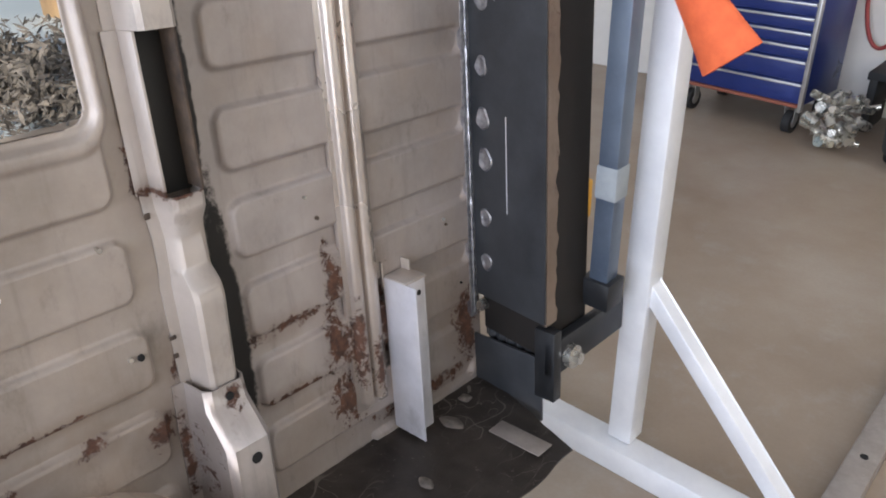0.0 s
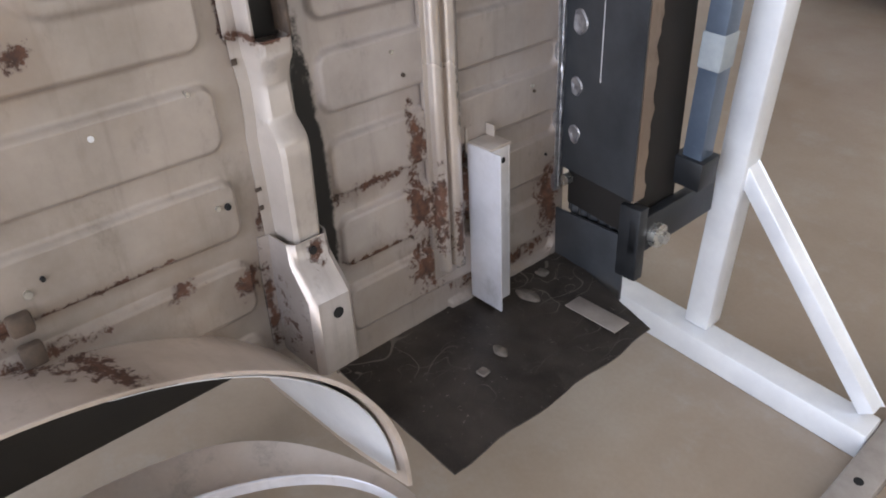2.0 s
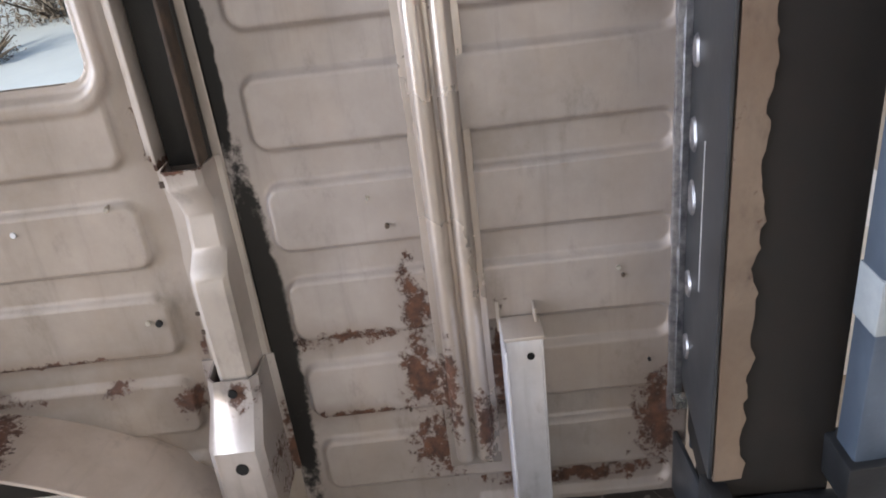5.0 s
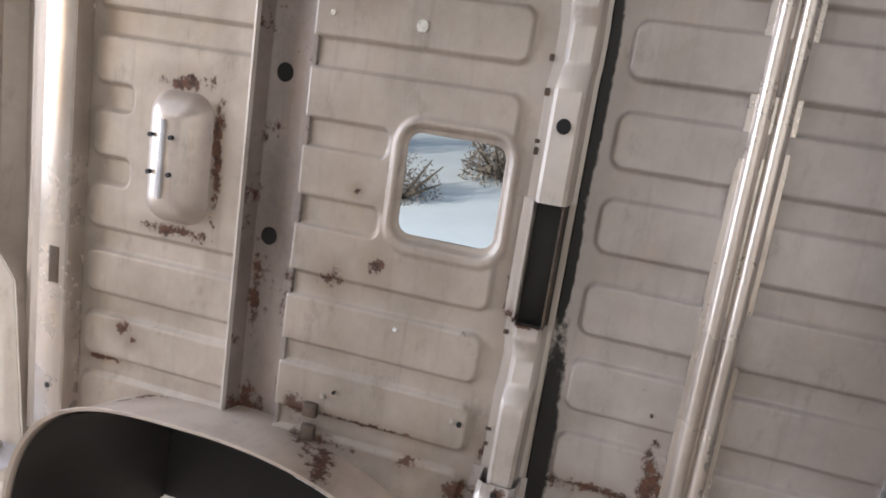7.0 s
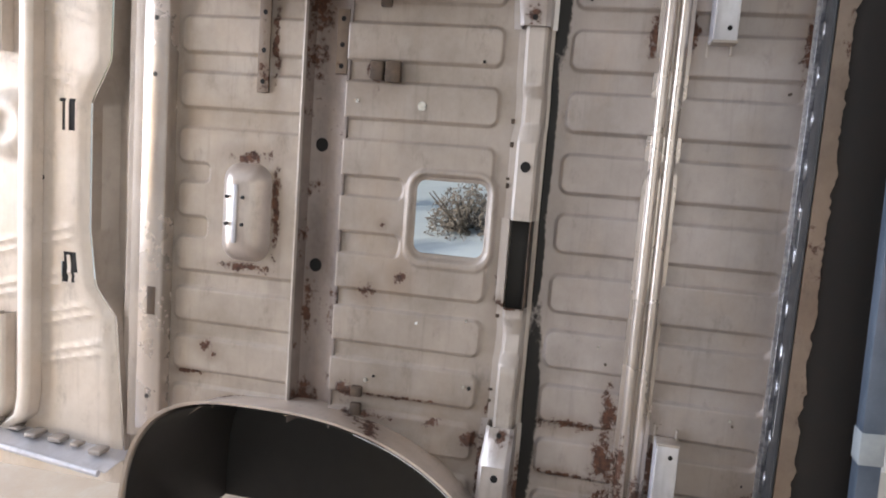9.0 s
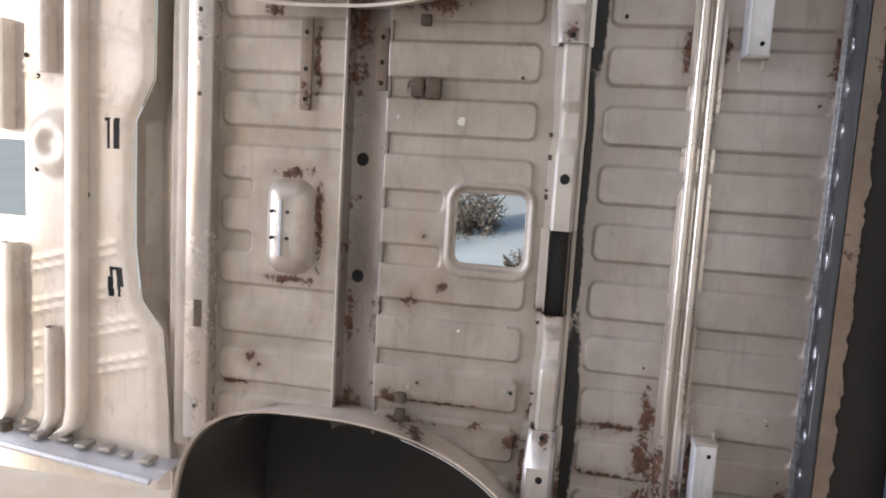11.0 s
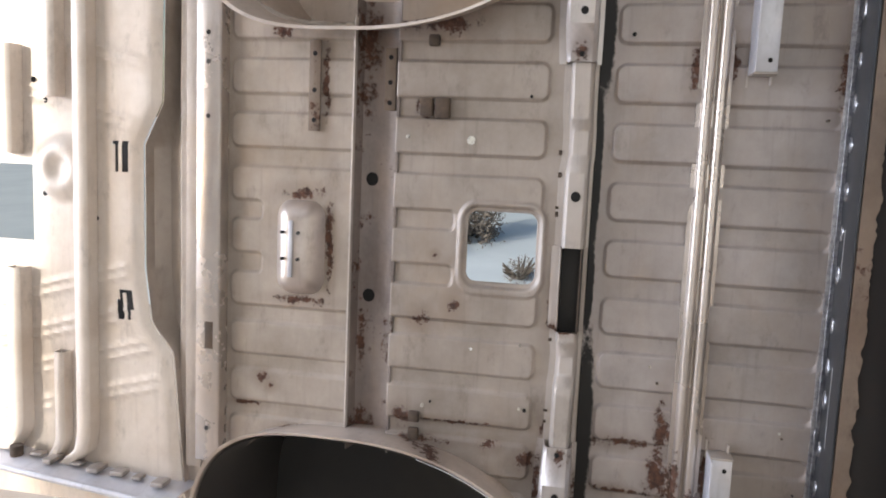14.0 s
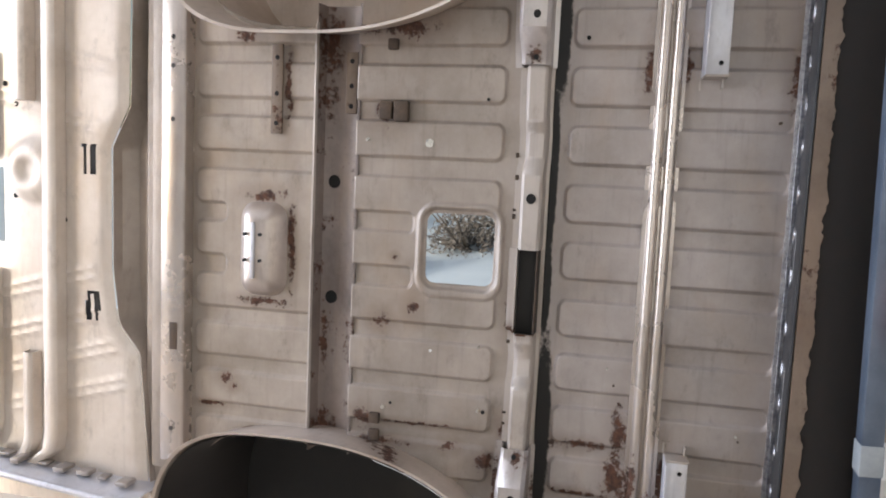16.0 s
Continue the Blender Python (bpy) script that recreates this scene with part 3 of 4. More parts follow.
part("lower_side_panel", thick(bm, 0.003), side_panel, van, "worn black-painted lower side panel, scuffed at the edge")
part("bare_corner", boxes(((0.16, 1.575, 0.9785), (0.29, 1.625, 0.9815)), bevel=0.001), rail_iron, van, "bare ground corner of the side panel")
random.seed(9)
for cx, cy, r in ((0.085, 1.54, 0.026), (0.17, 1.36, 0.018), (0.19, 1.29, 0.016), (0.05, 1.63, 0.02)):
    rings = [[(cx + rr * r * math.cos(a) * (1 + 0.3 * math.sin(2 * a + cx * 90)), cy + rr * r * math.sin(a) * 0.8, 0.9905 - 0.06 * cx + h) for a in np.linspace(0, 2 * math.pi, 16, endpoint=False)] for rr, h in ((1, 0), (0.8, 0.0025), (0.05, 0.003))]
    part("filler_patch", strip_mesh(rings, True), dull_patch, van)


# ---- wheelhouses ----
def arch(t, grow=0.0):
    """Point of the arch for t from 0 (front foot) to 1 (rear foot)."""
    a = math.pi * (1 - t)
    c, s = math.cos(a), math.sin(a)
    half, p = (0.47, 3.5) if c < 0 else (0.69, 2.2)
    return 0.40 + (half + grow) * math.copysign(abs(c) ** (2 / p), c), 0.80 + (0.518 + grow) * abs(s) ** (2 / p)


def wheelhouse(mirror):
    def zz(z):
        return 3.716 - z if mirror else z
    ts = np.linspace(0.0, 1.0, 70)
    rings = []
    for x, grow in ((-0.34, -0.05), (-0.1, -0.03), (0.0, -0.024), (0.10, -0.010), (0.160, 0.0), (0.173, 0.003), (0.176, 0.010)):
        rings.append([(x, *(lambda p: (p[0], zz(p[1])))(arch(t, grow))) for t in ts])
    ob = part("wheelhouse", thick(strip_mesh(rings), 0.002), wheel_steel, van, "primed arched wheelhouse with rusty upper edge" if not mirror else "sunlit primed arched wheelhouse")
    if not mirror:
        # shaded front part of the inside, as a black skin
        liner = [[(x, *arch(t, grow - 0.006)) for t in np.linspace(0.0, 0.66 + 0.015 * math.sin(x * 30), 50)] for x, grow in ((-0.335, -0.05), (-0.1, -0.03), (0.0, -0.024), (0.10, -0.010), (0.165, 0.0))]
        part("liner", strip_mesh(liner), liner_black, ob, "wheelhouse inside, its shaded part coloured black")
        seam = [[(x, *arch(t, grow)) for t in np.linspace(0.25, 0.80, 40)] for x, grow in ((-0.115, -0.040), (-0.112, -0.044), (-0.108, -0.040))]
        part("liner_seam", strip_mesh(seam), wheel_steel, ob, "pale welded seam inside the wheelhouse")
        # lit rear end of the same inside, its brightness put into a pale sheet
        sheet = [[(x, *arch(t, grow - 0.010)) for t in np.linspace(0.60 + 0.02 * math.sin(x * 40), 0.985, 30)] for x, grow in ((-0.24, -0.04), (-0.1, -0.03), (0.0, -0.024), (0.10, -0.010), (0.158, 0.0))]
        part("patch_sheet", thick(strip_mesh(sheet), 0.002), galv, ob, "pale sheet standing for the lit end inside the wheelhouse")
    # closed inner wall, coloured black for shade in the lower wheelhouse only
    rows = []
    for k in np.linspace(1, 0, 8):
        rows.append([(-0.34, *(lambda p: (0.40 + (p[0] - 0.40) * k, zz(0.80 + (p[1] - 0.80) * k)))(arch(t, -0.05))) for t in ts])
    part("inner_wall", strip_mesh(rows), black_sheet if not mirror else wheel_steel, ob, "inner wall coloured black for its shade" if not mirror else "")
    # outer skin with the wheel cut-out
    rows = []
    for k in np.linspace(0, 1, 6):
        row = []
        for t in np.linspace(0, 1, 60):
            a = math.pi * t
            cx, cy = 0.30 - (0.10 if mirror else 0.36) * math.sin(a) ** 0.8, 0.40 - 0.62 * math.cos(a)
            ox, oy = -0.34 + 0.5 * abs(math.cos(a)) ** 6, 0.40 - 0.70 * math.cos(a)
            row.append((cx + (ox - cx) * k, cy + (oy - cy) * k, zz(0.86 + 0.05 * k * k)))
        rows.append(row)
    part("outer_skin", thick(strip_mesh(rows[:3]), 0.002), wheel_steel, ob, "primed band of the outer body skin round the wheel opening")
    if mirror:
        part("outer_skin", thick(strip_mesh(rows[2:]), 0.002), wheel_steel, ob, "inside of the outer body skin")
    lip = [[(x + dx, y, zz(z + dz)) for x, y, z in rows[0]] for dx, dz in ((0, 0), (0.012, 0.002), (0.012, 0.024), (0.008, 0.026))]
    part("wheel_opening_lip", strip_mesh(lip), bare_steel, ob, "bright rolled wheel opening lip")
    return ob


wheelhouse(False)
wheelhouse(True)

# ---- front floor furniture ----
# embossed cover
def cover():
    y0, y1, z0, z1 = 0.130, 0.292, 1.672, 1.950
    rings = []
    for k, h in ((0, 0.0), (0.012, 0.020), (0.030, 0.042), (0.052, 0.052)):
        r = max(0.055 - k, 0.012)
        ring = []
        for cy, cz, a0 in ((y1 - k - r, z1 - k - r, 0), (y0 + k + r, z1 - k - r, 90), (y0 + k + r, z0 + k + r, 180), (y1 - k - r, z0 + k + r, 270)):
            for a in np.linspace(a0, a0 + 90, 7):
                ring.append((XF + 0.006 + h, cy + r * math.cos(radians(a)), cz + r * math.sin(radians(a))))
        rings.append(ring)
    bm = strip_mesh(rings, True)
    bm.faces.new([v for v in bm.verts][-28:])
    ob = part("inspection_cover", bm, cover_steel, van, "raised bare steel inspection cover with rust round its edge")
    part("cover_ridge", boxes(((XF + 0.055, 0.190, 1.73), (XF + 0.064, 0.204, 1.89)), bevel=0.003), bare_steel, ob)
    for z in (1.782, 1.856):
        part("screw", rods(((XF + 0.056, 0.172, z), (XF + 0.066, 0.172, z), 0.005), sides=8), black_iron, ob)
        part("screw", rods(((XF + 0.056, 0.222, z), (XF + 0.066, 0.222, z), 0.005), sides=8), black_iron, ob)
    return ob


cover()


def drilled_strip(y, z0, z1, x, mat):
    ob = part("drilled_strip", boxes(((x, y - 0.018, z0), (x + 0.008, y + 0.018, z1)), bevel=0.002), mat, van, "rust-pitted drilled steel strip")
    for k in (0.12, 0.45, 0.85):
        z = z0 + (z1 - z0) * k
        part("bolt_hole", rods(((x + 0.0078, y, z), (x + 0.0088, y, z), 0.007), sides=12), hole_black, ob)
    return ob


drilled_strip(0.247, 2.140, 2.388, XF + 0.013, return_steel)
drilled_strip(0.466, 2.205, 2.375, -0.032, return_steel)
part("rusty_clip", boxes(((0.010, 0.572, 2.190), (0.030, 0.610, 2.238)), bevel=0.004), rusty_edge, van, "small rusty bracket")
part("rusty_clip", boxes(((0.010, 0.618, 2.185), (0.036, 0.660, 2.24)), bevel=0.004), rusty_edge, van, "small rusty bracket")
part("rusty_clip", boxes(((0.010, 0.590, 2.375), (0.028, 0.622, 2.405)), bevel=0.005), rusty_edge, van, "small rusty bracket")
part("screw", rods(((0.008, 0.724, 2.13), (0.016, 0.724, 2.13), 0.012), sides=12), bolt_steel, van)
# pale disc drawn as a hole, coloured for the daylight behind it
part("drilled_hole", rods(((0.0125, 0.752, 1.560), (0.0145, 0.752, 1.560), 0.0042), sides=12), galv, van)
# long rail in front of the floor, with holes
rail = part("long_rail", boxes(((XF + 0.046, -0.114, 1.16), (XF + 0.051, -0.040, 2.72)), bevel=0.002), tube_steel, van, "long flanged rail with drilled holes")
part("rail_web", boxes(((XF, -0.117, 1.16), (XF + 0.049, -0.112, 2.72)), bevel=0.001), tube_steel, rail)
part("rail_web", boxes(((XF, -0.042, 1.16), (XF + 0.049, -0.037, 2.72)), bevel=0.001), tube_steel, rail)
part("rail_flange", boxes(((XF + 0.010, -0.172, 1.12), (XF + 0.015, -0.117, 2.72)), bevel=0.002), front_steel, rail)
for z in (2.40, 2.32, 2.17, 1.26):
    part("bolt_hole", rods(((XF + 0.0508, -0.078, z), (XF + 0.052, -0.078, z), 0.007), sides=12), hole_black, rail)
part("slot_dent", boxes(((XF + 0.049, -0.085, 1.50), (XF + 0.0525, -0.058, 1.58)), bevel=0.0015), rusty_edge, rail)
for z in (2.28, 2.20, 2.05, 1.93, 1.80, 1.72, 1.62, 1.47, 1.36):
    part("spot_weld", boxes(((XF + 0.014, -0.134, z), (XF + 0.018, -0.120, z + 0.045)), bevel=0.001), rusty_edge, rail)

for z, r in ((1.352, 0.016), (1.302, 0.018)):
    part("rusty_clip", boxes(((0.008, 0.570, z - r), (0.026, 0.604, z + r)), bevel=0.006), rusty_edge, van, "small rusty bracket")
random.seed(31)
for k in range(26):
    y, z = random.uniform(0.50, 1.68), random.uniform(1.12, 2.50)
    if abs(y - 1.03) < 0.09 or abs(y - 1.38) < 0.08 or (0.66 < y < 0.99 and 1.69 < z < 1.98):
        continue
    r = random.uniform(0.0025, 0.006)
    part("weld_spot", rods(((0.0, y, z), (0.0165, y, z), r), sides=9), random.choice((rusty_edge, hole_black, bolt_steel)), van)
for k in range(9):
    z = random.uniform(1.36, 2.30)
    if 1.62 < z < 1.88:
        continue
    part("torn_weld", boxes(((0.004, 0.974 + random.uniform(0, 0.004), z), (0.0075, 0.983 + random.uniform(0, 0.004), z + random.uniform(0.006, 0.016))), bevel=0.002), rusty_edge, van)

# ---- toe board and front crossbars ----
XT = 0.035
EDGE_Z = (0.95, 1.08, 1.470, 1.555, 1.72, 2.083, 2.205, 2.80)
EDGE_Y = (-0.170, -0.178, -0.215, -0.290, -0.312, -0.314, -0.250, -0.240)


def toe_y(z):
    return np.interp(z, EDGE_Z, EDGE_Y)


rows = []
for z in np.arange(0.97, 2.80, 0.01):
    e = float(toe_y(z))
    row = []
    for k in np.linspace(0, 1, 70):
        y = e + (-1.10 - e) * k
        x = XT - 0.012 * math.exp(-((y - e) / 0.02) ** 2)
        x += 0.030 * float(ease(np.array(math.hypot(y + 0.590, z - 2.005) - 0.085), 0.05)) - 0.016 * float(ease(np.array(math.hypot(y + 0.590, z - 2.005) - 0.03), 0.03))
        for zz in (1.30, 1.42, 1.53, 1.66, 2.16, 2.34):
            for dz in (0, 0.03):
                u = z - zz - dz - 0.25 * (y + 0.5) * (1 if zz < 2 else -1)
                x += 0.006 * math.exp(-(u / 0.006) ** 2) * (1 if -1.2 < y < e - 0.05 else 0)
        row.append((x, y, z))
    rows.append(row)
bm = strip_mesh(rows)
cut = [f for f in bm.faces if (lambda c: (c.y < -0.70 and 1.775 < c.z < 2.01) or (abs(c.z - 2.045) < 0.042 and abs(abs(c.y + 0.385) - 0.015) < 0.010) or (abs(c.z - 1.605) < 0.042 and abs(abs(c.y + 0.372) - 0.015) < 0.010))(f.calc_center_median())]
bmesh.ops.delete(bm, geom=cut, context="FACES")
part("toe_board", thick(bm, 0.003), sunlit_toe_steel, van, "primed toe board, sunlight in its pale colour, with slots and pressed ribs")
# dark plates added behind the slots in place of shade
for y, z in ((-0.385, 2.045), (-0.372, 1.605)):
    part("slot_backing", boxes(((XT - 0.022, y - 0.040, z - 0.065), (XT - 0.016, y + 0.040, z + 0.065)), bevel=0.001), black_iron, van)
# shaded trough between toe board and rail
rows = [[(XT - 0.014, float(toe_y(z)) + 0.004, z), (XT - 0.05, float(toe_y(z)) + 0.010, z), (-0.050, float(toe_y(z)) * 0.65 - 0.06, z), (-0.030, -0.185, z), (XF + 0.009, -0.168, z)] for z in np.linspace(0.97, 2.74, 90)]
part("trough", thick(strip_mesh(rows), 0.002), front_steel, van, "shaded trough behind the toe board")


def crossbar(y, z0, z1, w, h, foot=0.0):
    rings = []
    for z in np.linspace(z0, z1, 30):
        k = max(0.0, 1 - (z - z0) / 0.09) if foot else 0.0
        yy = y - foot * k * k
        rings.append([(XT + 0.002, yy - w * 0.62, z), (XT + h - 0.006, yy - w / 2, z), (XT + h, yy - w / 2 + 0.008, z), (XT + h, yy + w / 2 - 0.008, z), (XT + h - 0.006, yy + w / 2, z), (XT + 0.002, yy + w * 0.62, z)])
    return part("crossbar", thick(strip_mesh(rings), 0.002), sunlit_toe_steel, van, "pressed steel crossbar on the toe board")


crossbar(-0.498, 1.09, 2.80, 0.050, 0.045, 0.09)
crossbar(-0.605, 2.21, 2.80, 0.045, 0.045)
crossbar(-0.588, 1.10, 1.45, 0.036, 0.04, 0.05)
crossbar(-0.762, 2.04, 2.36, 0.05, 0.05)
crossbar(-0.742, 1.13, 1.70, 0.05, 0.05, 0.05)
for y, z in ((-0.662, 2.055), (-0.630, 2.07), (-0.530, 2.03), (-0.655, 1.925), (-0.545, 1.925), (-0.648, 2.20), (-0.535, 2.30), (-0.538, 2.18), (-0.690, 2.26), (-0.470, 1.86)):
    part("bolt_hole", rods(((XT + 0.0025, y, z), (XT + 0.004, y, z), 0.008), sides=12), hole_black, van)
# sill at the bottom of the front floor, with torn sheet and a lug
bm = bmesh.new()
rows = []
for x in np.linspace(-0.02, 0.15, 12):
    rows.append([(x, y, 1.085 - 0.09 * (y + 0.35) + 0.010 * noise.noise((x * 12, y * 9, 2)) - 0.10 * max(0, x - 0.09)) for y in np.linspace(-1.10, -0.14, 50)])
strip_mesh(rows, bm=bm)
part("front_sill", thick(bm, 0.004), bare_steel, van, "dented bare sill along the front floor")
part("sill_edge", rods(((0.155, -1.10, 1.140), (0.155, -0.16, 1.055), 0.010)), bare_steel, van)
random.seed(12)
for k in range(7):
    y = -0.24 - k * 0.075
    zt = 1.090 - 0.09 * (y + 0.35)
    part("torn_tab", boxes(((0.055, y, zt), (0.055 + random.uniform(0.03, 0.07), y + random.uniform(0.03, 0.05), zt + 0.006 + random.uniform(0, 0.012))), bevel=0.003), rail_iron, van)
part("lug", rods(((0.09, -0.735, 1.09), (0.09, -0.735, 1.15), 0.020)), rusty_edge, van)

# ---- rotisserie stand ----
stand = thing("rotisserie_stand", "bright galvanised square-tube body stand on the shop floor", "stand")
part("base_beam", boxes(((-0.35, 1.855, 0.0), (0.698, 1.930, 0.075)), bevel=0.006), galv, stand)
part("upright", boxes(((0.228, 1.890, 0.076), (0.292, 1.954, 2.05)), bevel=0.006), galv, stand)
bm = box(bmesh.new(), (-0.019, -0.019, 0), (0.019, 0.019, 0.59), 0.004, look((0.672, 1.922, 0.085), (0.290, 1.922, 0.510)) @ pose(0, 0, 0, 180))
part("diagonal_brace", bm, galv, stand)
part("floor_rail", boxes(((0.700, 1.30, 0.0), (0.768, 4.0, 0.06)), bevel=0.004), rail_iron, stand, "scuffed steel floor rail with drilled holes")
for k in range(9):
    part("bolt_hole", rods(((0.734, 1.5 + k * 0.25, 0.0595), (0.734, 1.5 + k * 0.25, 0.0612), 0.010), sides=12), hole_black, stand)
bar = part("slide_bar", boxes(((0.206, 1.775, 0.56), (0.250, 1.820, 2.05)), bevel=0.004), blue_bar, stand, "blue-grey square bar with a worn tape band")
part("tape_band", boxes(((0.204, 1.773, 0.772), (0.252, 1.822, 0.843)), bevel=0.003), tape_mat, bar)
arm = part("tilt_arm", boxes(((0.224, 1.690, 1.090), (0.248, 1.985, 1.170)), bevel=0.003), black_iron, stand, "black steel arm with a zinc bolt")
arm.matrix_local = V
part("arm_plate", boxes(((0.200, 1.690, 1.030), (0.250, 1.720, 1.195)), bevel=0.003), black_iron, arm)
part("arm_bolt", rods(((0.262, 1.752, 1.122), (0.278, 1.752, 1.122), 0.014), sides=6), bolt_steel, arm)
part("washer", rods(((0.247, 1.752, 1.122), (0.264, 1.752, 1.122), 0.026), sides=20), bolt_steel, arm)
part("arm_clamp", boxes(((0.190, 1.765, 0.52), (0.262, 1.830, 0.585)), bevel=0.004), black_iron, stand)

# ---- glove hung on the stand ----
glove = bmesh.new()
rings = []
axis = Vector((0.62, 0, -0.78)).normalized()
side = Vector((0.78, 0, 0.62)).normalized()
for k in np.linspace(0, 1, 16):
    c = Vector((0.262, 1.85, 1.25)) + axis * (0.235 * k)
    w, d = 0.030 + 0.030 * k ** 1.5, 0.016 + 0.012 * k
    rings.append([c + side * (w * math.cos(a)) + Vector((0, d * math.sin(a) * (1 + 0.15 * math.sin(3 * a)), 0)) for a in np.linspace(0, 2 * math.pi, 28, endpoint=False)])
strip_mesh(rings, True, glove)
tagged(part("work_glove", thick(glove, 0.003), orange_cloth), "orange cloth work glove cuff hung from the stand", "glove")

# ---- tool cart ----
def tool_cart():
    m = pose(-0.600, 4.80, 0, 0, 0, -6) @ Matrix.Scale(0.945, 4)
    cart = thing("tool_cart", "blue rolling tool cabinet with bright drawer edges", "tool cabinet", m)
    w, d = 0.36, 0.24
    part("cabinet_body", boxes(((-w, -d + 0.03, 0.16), (w, d, 1.0)), bevel=0.006), cart_blue, cart)
    part("corner_post", boxes(((w, -d - 0.012, 0.14), (w + 0.022, -d + 0.02, 1.08)), bevel=0.003), cart_trim, cart)
    part("corner_post", boxes(((-w - 0.022, -d - 0.012, 0.14), (-w, -d + 0.02, 1.08)), bevel=0.003), cart_trim, cart)
    part("tray_lip", boxes(((-w, -d - 0.008, 0.16), (w, -d + 0.028, 0.178)), bevel=0.002), wall_red, cart)
    z = 0.18
    for h in (0.12, 0.12, 0.075, 0.075, 0.075, 0.075, 0.09, 0.09, 0.10):
        dr = part("drawer", boxes(((-w + 0.005, -d + 0.005, z), (w - 0.005, -d + 0.03, z + h - 0.006)), bevel=0.003), cart_blue, cart)
        part("drawer_pull", boxes(((-w + 0.005, -d - 0.012, z + h - 0.022), (w - 0.005, -d + 0.006, z + h - 0.010)), bevel=0.002), cart_trim, dr, "bright drawer pull")
        z += h
    part("cabinet_top", boxes(((-w - 0.01, -d, z), (w + 0.01, d, z + 0.05)), bevel=0.006), rubber, cart)
    for x in (-w + 0.05, w - 0.05):
        for y in (-d + 0.05, d - 0.05):
            c = part("caster", rods(((x - 0.022, y, 0.062), (x + 0.022, y, 0.062), 0.062), sides=22), rubber, cart)
            part("caster_fork", boxes(((x - 0.03, y - 0.025, 0.06), (x - 0.026, y + 0.03, 0.165)), ((x + 0.026, y - 0.025, 0.06), (x + 0.03, y + 0.03, 0.165)), bevel=0.002), cart_trim, c)
            part("hub", rods(((x - 0.024, y, 0.062), (x + 0.024, y, 0.062), 0.03), sides=16), cart_trim, c)
    return cart


tool_cart()

# ---- bin, chrome scrap, hose, wall cabinet ----
bin_ = thing("waste_bin", "dark grey plastic waste bin on the shop floor", "bin", pose(0.345, 4.56, 0))
bm = strip_mesh([[(r * math.cos(a), r * math.sin(a), z) for a in np.linspace(0, 2 * math.pi, 32, endpoint=False)] for r, z in ((0.20, 0.04), (0.205, 0.05), (0.245, 0.66), (0.262, 0.67), (0.265, 0.70), (0.25, 0.705), (0.235, 0.66), (0.19, 0.07))], True)
part("bin_body", bm, can_grey, bin_)
part("dolly", rods(((0, 0, 0.0), (0, 0, 0.045), 0.19), sides=24), rubber, bin_)
part("side_handle", boxes(((-0.285, -0.06, 0.50), (-0.235, 0.06, 0.60)), bevel=0.01), can_grey, bin_)
random.seed(21)
scrap = bmesh.new()
for k in range(48):
    c = Vector((-0.09 + random.uniform(-0.12, 0.14), 4.50 + random.uniform(-0.12, 0.12), random.uniform(0.03, 0.26)))
    dr = Vector((random.uniform(-1, 1), random.uniform(-1, 1), random.uniform(-0.4, 0.4))).normalized() * 0.04
    rod(scrap, c - dr, c + dr, random.uniform(0.012, 0.030), 12)
tagged(part("scrap_pile", scrap, bolt_steel), "heap of small shiny metal parts on the floor", "metal scrap", "", "stuff")
hose = bpy.data.curves.new("air_hose", "CURVE")
hose.dimensions, hose.bevel_depth, hose.bevel_resolution = "3D", 0.011, 3
sp = hose.splines.new("NURBS")
loop = [(-0.10, 5.08, 1.20), (-0.22, 5.08, 0.95), (-0.24, 5.08, 0.58), (-0.11, 5.08, 0.28), (0.04, 5.08, 0.58), (0.06, 5.08, 0.95), (-0.02, 5.08, 1.20)]
sp.points.add(len(loop) - 1)
for p, c in zip(sp.points, loop):
    p.co = (*c, 1)
sp.use_endpoint_u, sp.order_u = True, 4
hose_ob = new("air_hose", hose)
hose.materials.append(hose_mat)
tagged(hose_ob, "red rubber air hose looped on the white wall", "hose")
reel = part("hose_hook", rods(((-0.06, 5.00, 1.19), (-0.06, 5.139, 1.19), 0.06), sides=24), rail_iron)
tagged(reel, "round steel hose hook on the white wall", "hook")
shelf = thing("low_shelf", "dark low shelf against the white wall", "shelf", pose(-0.083, 4.91, 0))
part("board", boxes(((0.02, -0.1, 0.28), (0.9, 0.22, 0.32)), bevel=0.004), rubber, shelf)
for x in (0.05, 0.87):
    part("leg", boxes(((x - 0.02, -0.08, 0.0), (x + 0.02, 0.2, 0.28)), bevel=0.003), rubber, shelf)
# red shed across the yard
shed = thing("shed", "small red shed with a white lower board across the yard", "shed", pose(-7.42, 4.27, -0.15))
part("wall", boxes(((-0.4, -0.55, 1.38), (0.2, 0.45, 3.6)), bevel=0.01), wall_red, shed)
part("board", boxes(((-0.4, -0.55, 0.80), (0.22, 0.45, 1.378)), bevel=0.01), wall_white, shed)
part("base", boxes(((-0.4, -0.55, 0.0), (0.19, 0.45, 0.798)), bevel=0.01), wood_mat, shed)
part("roof", boxes(((-0.6, -0.7, 3.602), (0.4, 0.6, 3.72)), bevel=0.01), rubber, shed)
tagged(part("white_box", boxes(((-0.80, 2.05, 0.0), (-0.50, 2.35, 0.42)), bevel=0.008), wall_white), "white box on the shop floor behind the body", "box")
lev = thing("spirit_level", "grey spirit level with a yellow end, upright behind the stand", "level", pose(-0.155, 2.30, 0))
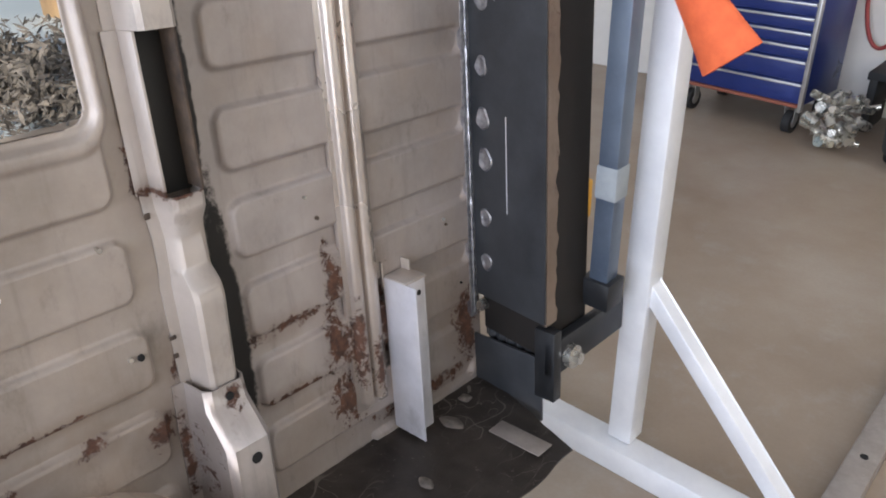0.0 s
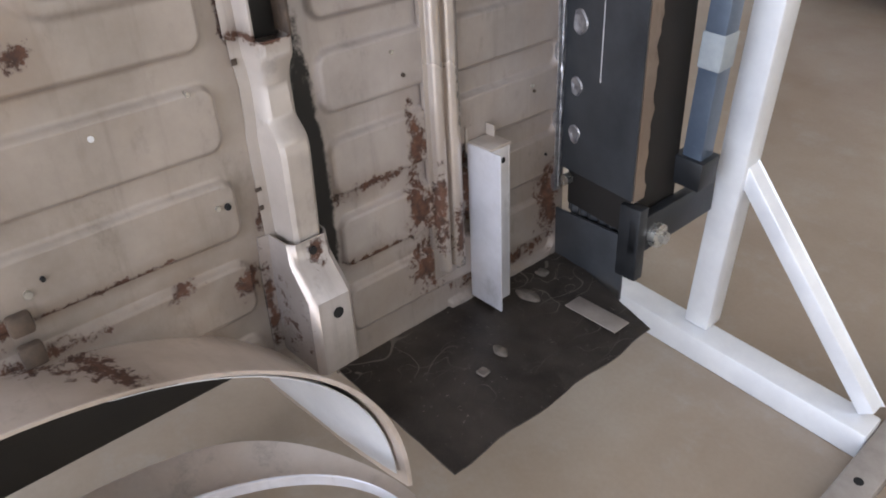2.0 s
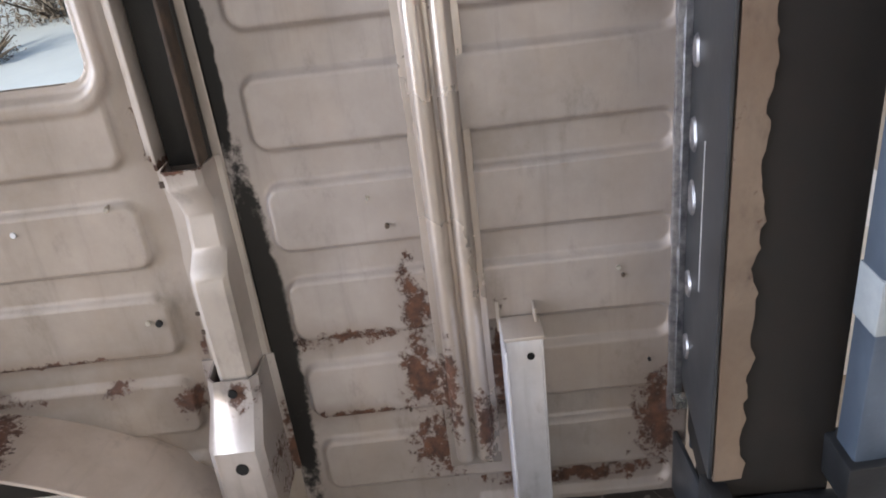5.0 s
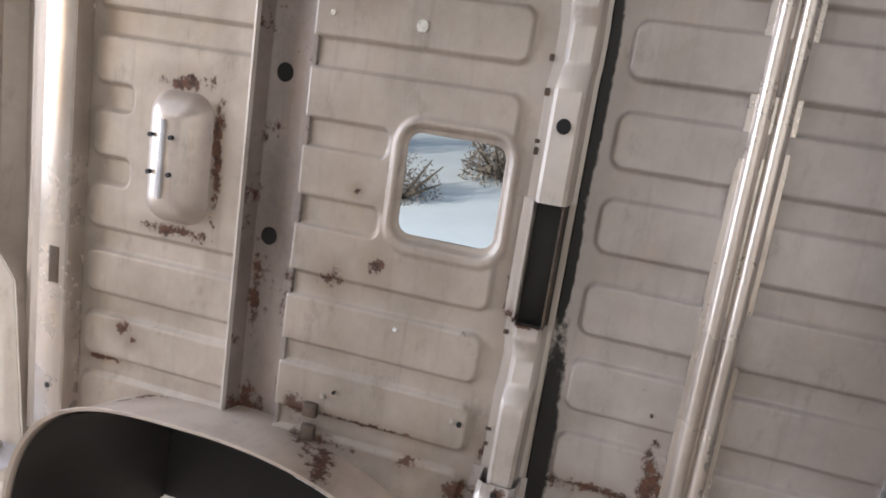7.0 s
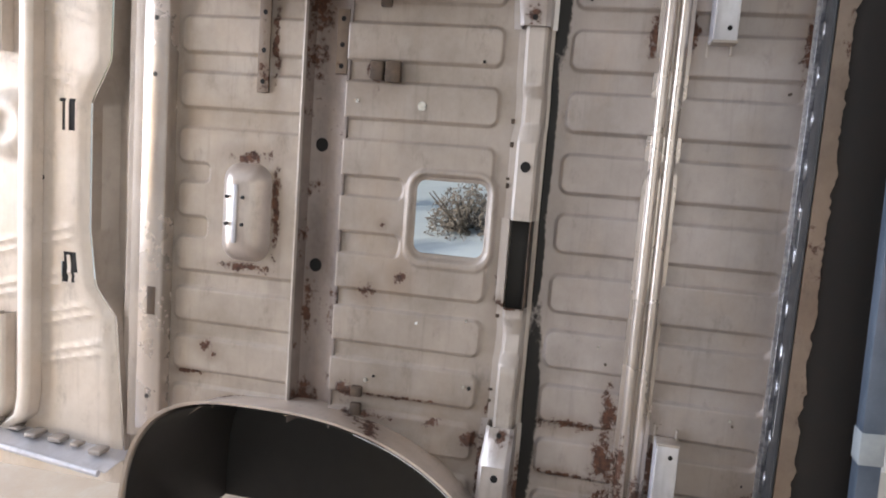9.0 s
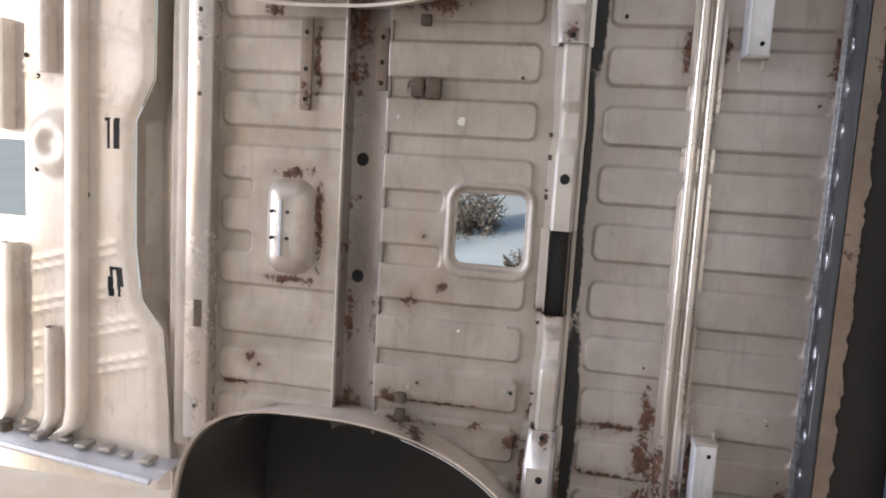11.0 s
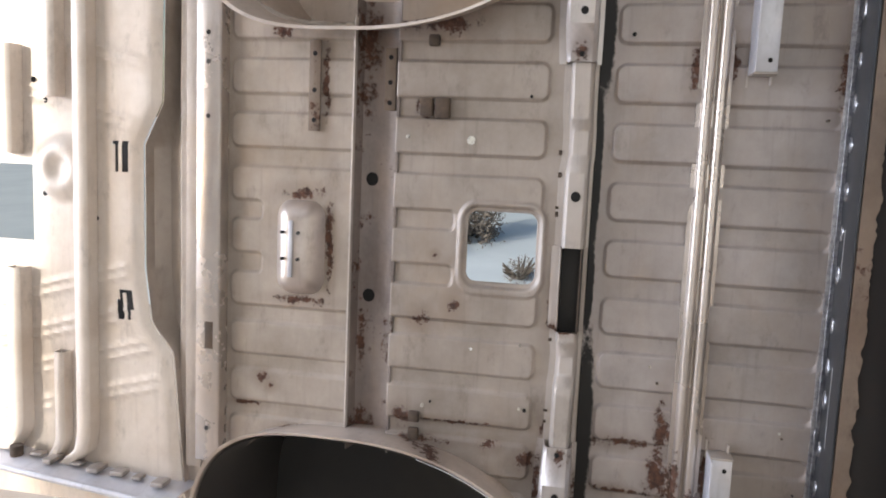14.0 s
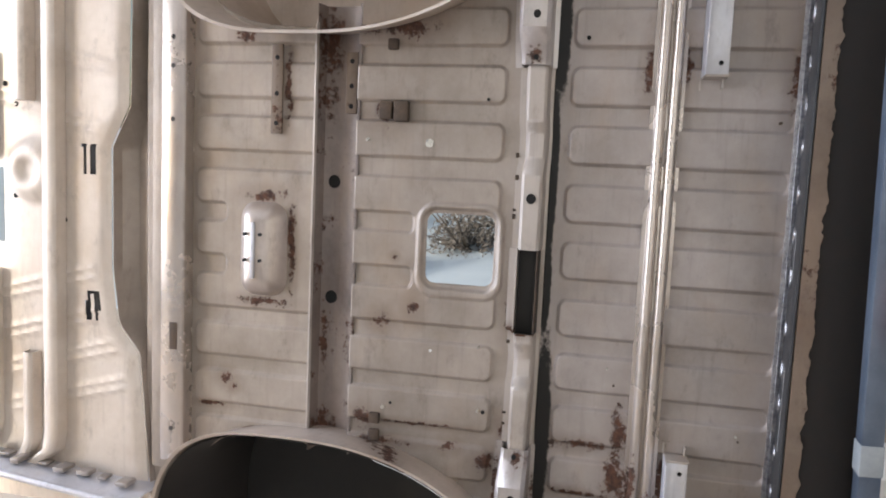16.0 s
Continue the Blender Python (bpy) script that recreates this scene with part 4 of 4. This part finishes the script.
part("level_body", boxes(((-0.018, -0.025, 0.0), (0.018, 0.025, 0.415)), bevel=0.003), tape_mat, lev)
part("end_block", boxes(((-0.024, -0.028, 0.416), (0.024, 0.028, 0.535)), bevel=0.004), yellow_mat, lev, "yellow end block")

# ---- outside: brush lying on the pale yard beyond the open door ----
def brush(place, size, seed, count=1600):
    random.seed(seed)
    ob = thing("brush_pile", "heap of bare brown brush on the pale yard", "brush", Matrix.Translation(place), "brush on the yard")
    stems = bmesh.new()
    for k in range(14):
        a = random.uniform(0, 6.28)
        rod(stems, (size[0] * 0.2 * math.cos(a), size[1] * 0.2 * math.sin(a), 0), (size[0] * math.cos(a), size[1] * math.sin(a), random.uniform(0.2, 0.9) * size[2]), 0.025, 6, 0.006)
    tagged(part("stem_tangle", stems, bark_mat, ob), kind="stuff")
    pts, faces = [], []
    for k in range(count):
        v = Vector((random.gauss(0, 0.5), random.gauss(0, 0.5), abs(random.gauss(0, 0.5))))
        if v.length > 1.1 or noise.noise(v * 2.6 + Vector((seed * 3.1, 0, 0))) < -0.10:
            continue
        c = Vector((v.x * size[0], v.y * size[1], v.z * size[2]))
        s = random.uniform(0.02, 0.06) * max(size)
        a, b = Vector((random.gauss(0, 1), random.gauss(0, 1), random.gauss(0, 1))).normalized(), Vector((random.gauss(0, 1), random.gauss(0, 1), random.gauss(0, 1))).normalized()
        i = len(pts)
        pts += [c - a * s, c + b * s * 0.3, c + a * s, c - b * s * 0.3]
        faces.append((i, i + 1, i + 2, i + 3))
    me = bpy.data.meshes.new("crown")
    me.from_pydata([tuple(p) for p in pts], [], faces)
    me.materials.append(twig_mat)
    new("crown", me).parent = ob
    return ob


brush((-7.9, -0.55, -0.15), (0.85, 0.50, 0.60), 5, 7000)
brush((-5.6, 0.36, -0.15), (0.34, 0.17, 0.22), 6, 2200)
brush((-6.0, -1.30, -0.15), (0.55, 0.45, 0.42), 7, 4000)
brush((-8.7, -3.15, -0.15), (0.90, 0.75, 0.80), 11, 6000)
brush((-4.7, 2.45, -0.15), (1.20, 0.85, 0.50), 9, 9000)
brush((-3.95, -2.10, -0.15), (0.22, 0.24, 0.16), 12, 1500)
brush((-6.5, -3.10, -0.15), (0.45, 0.40, 0.30), 14, 3000)
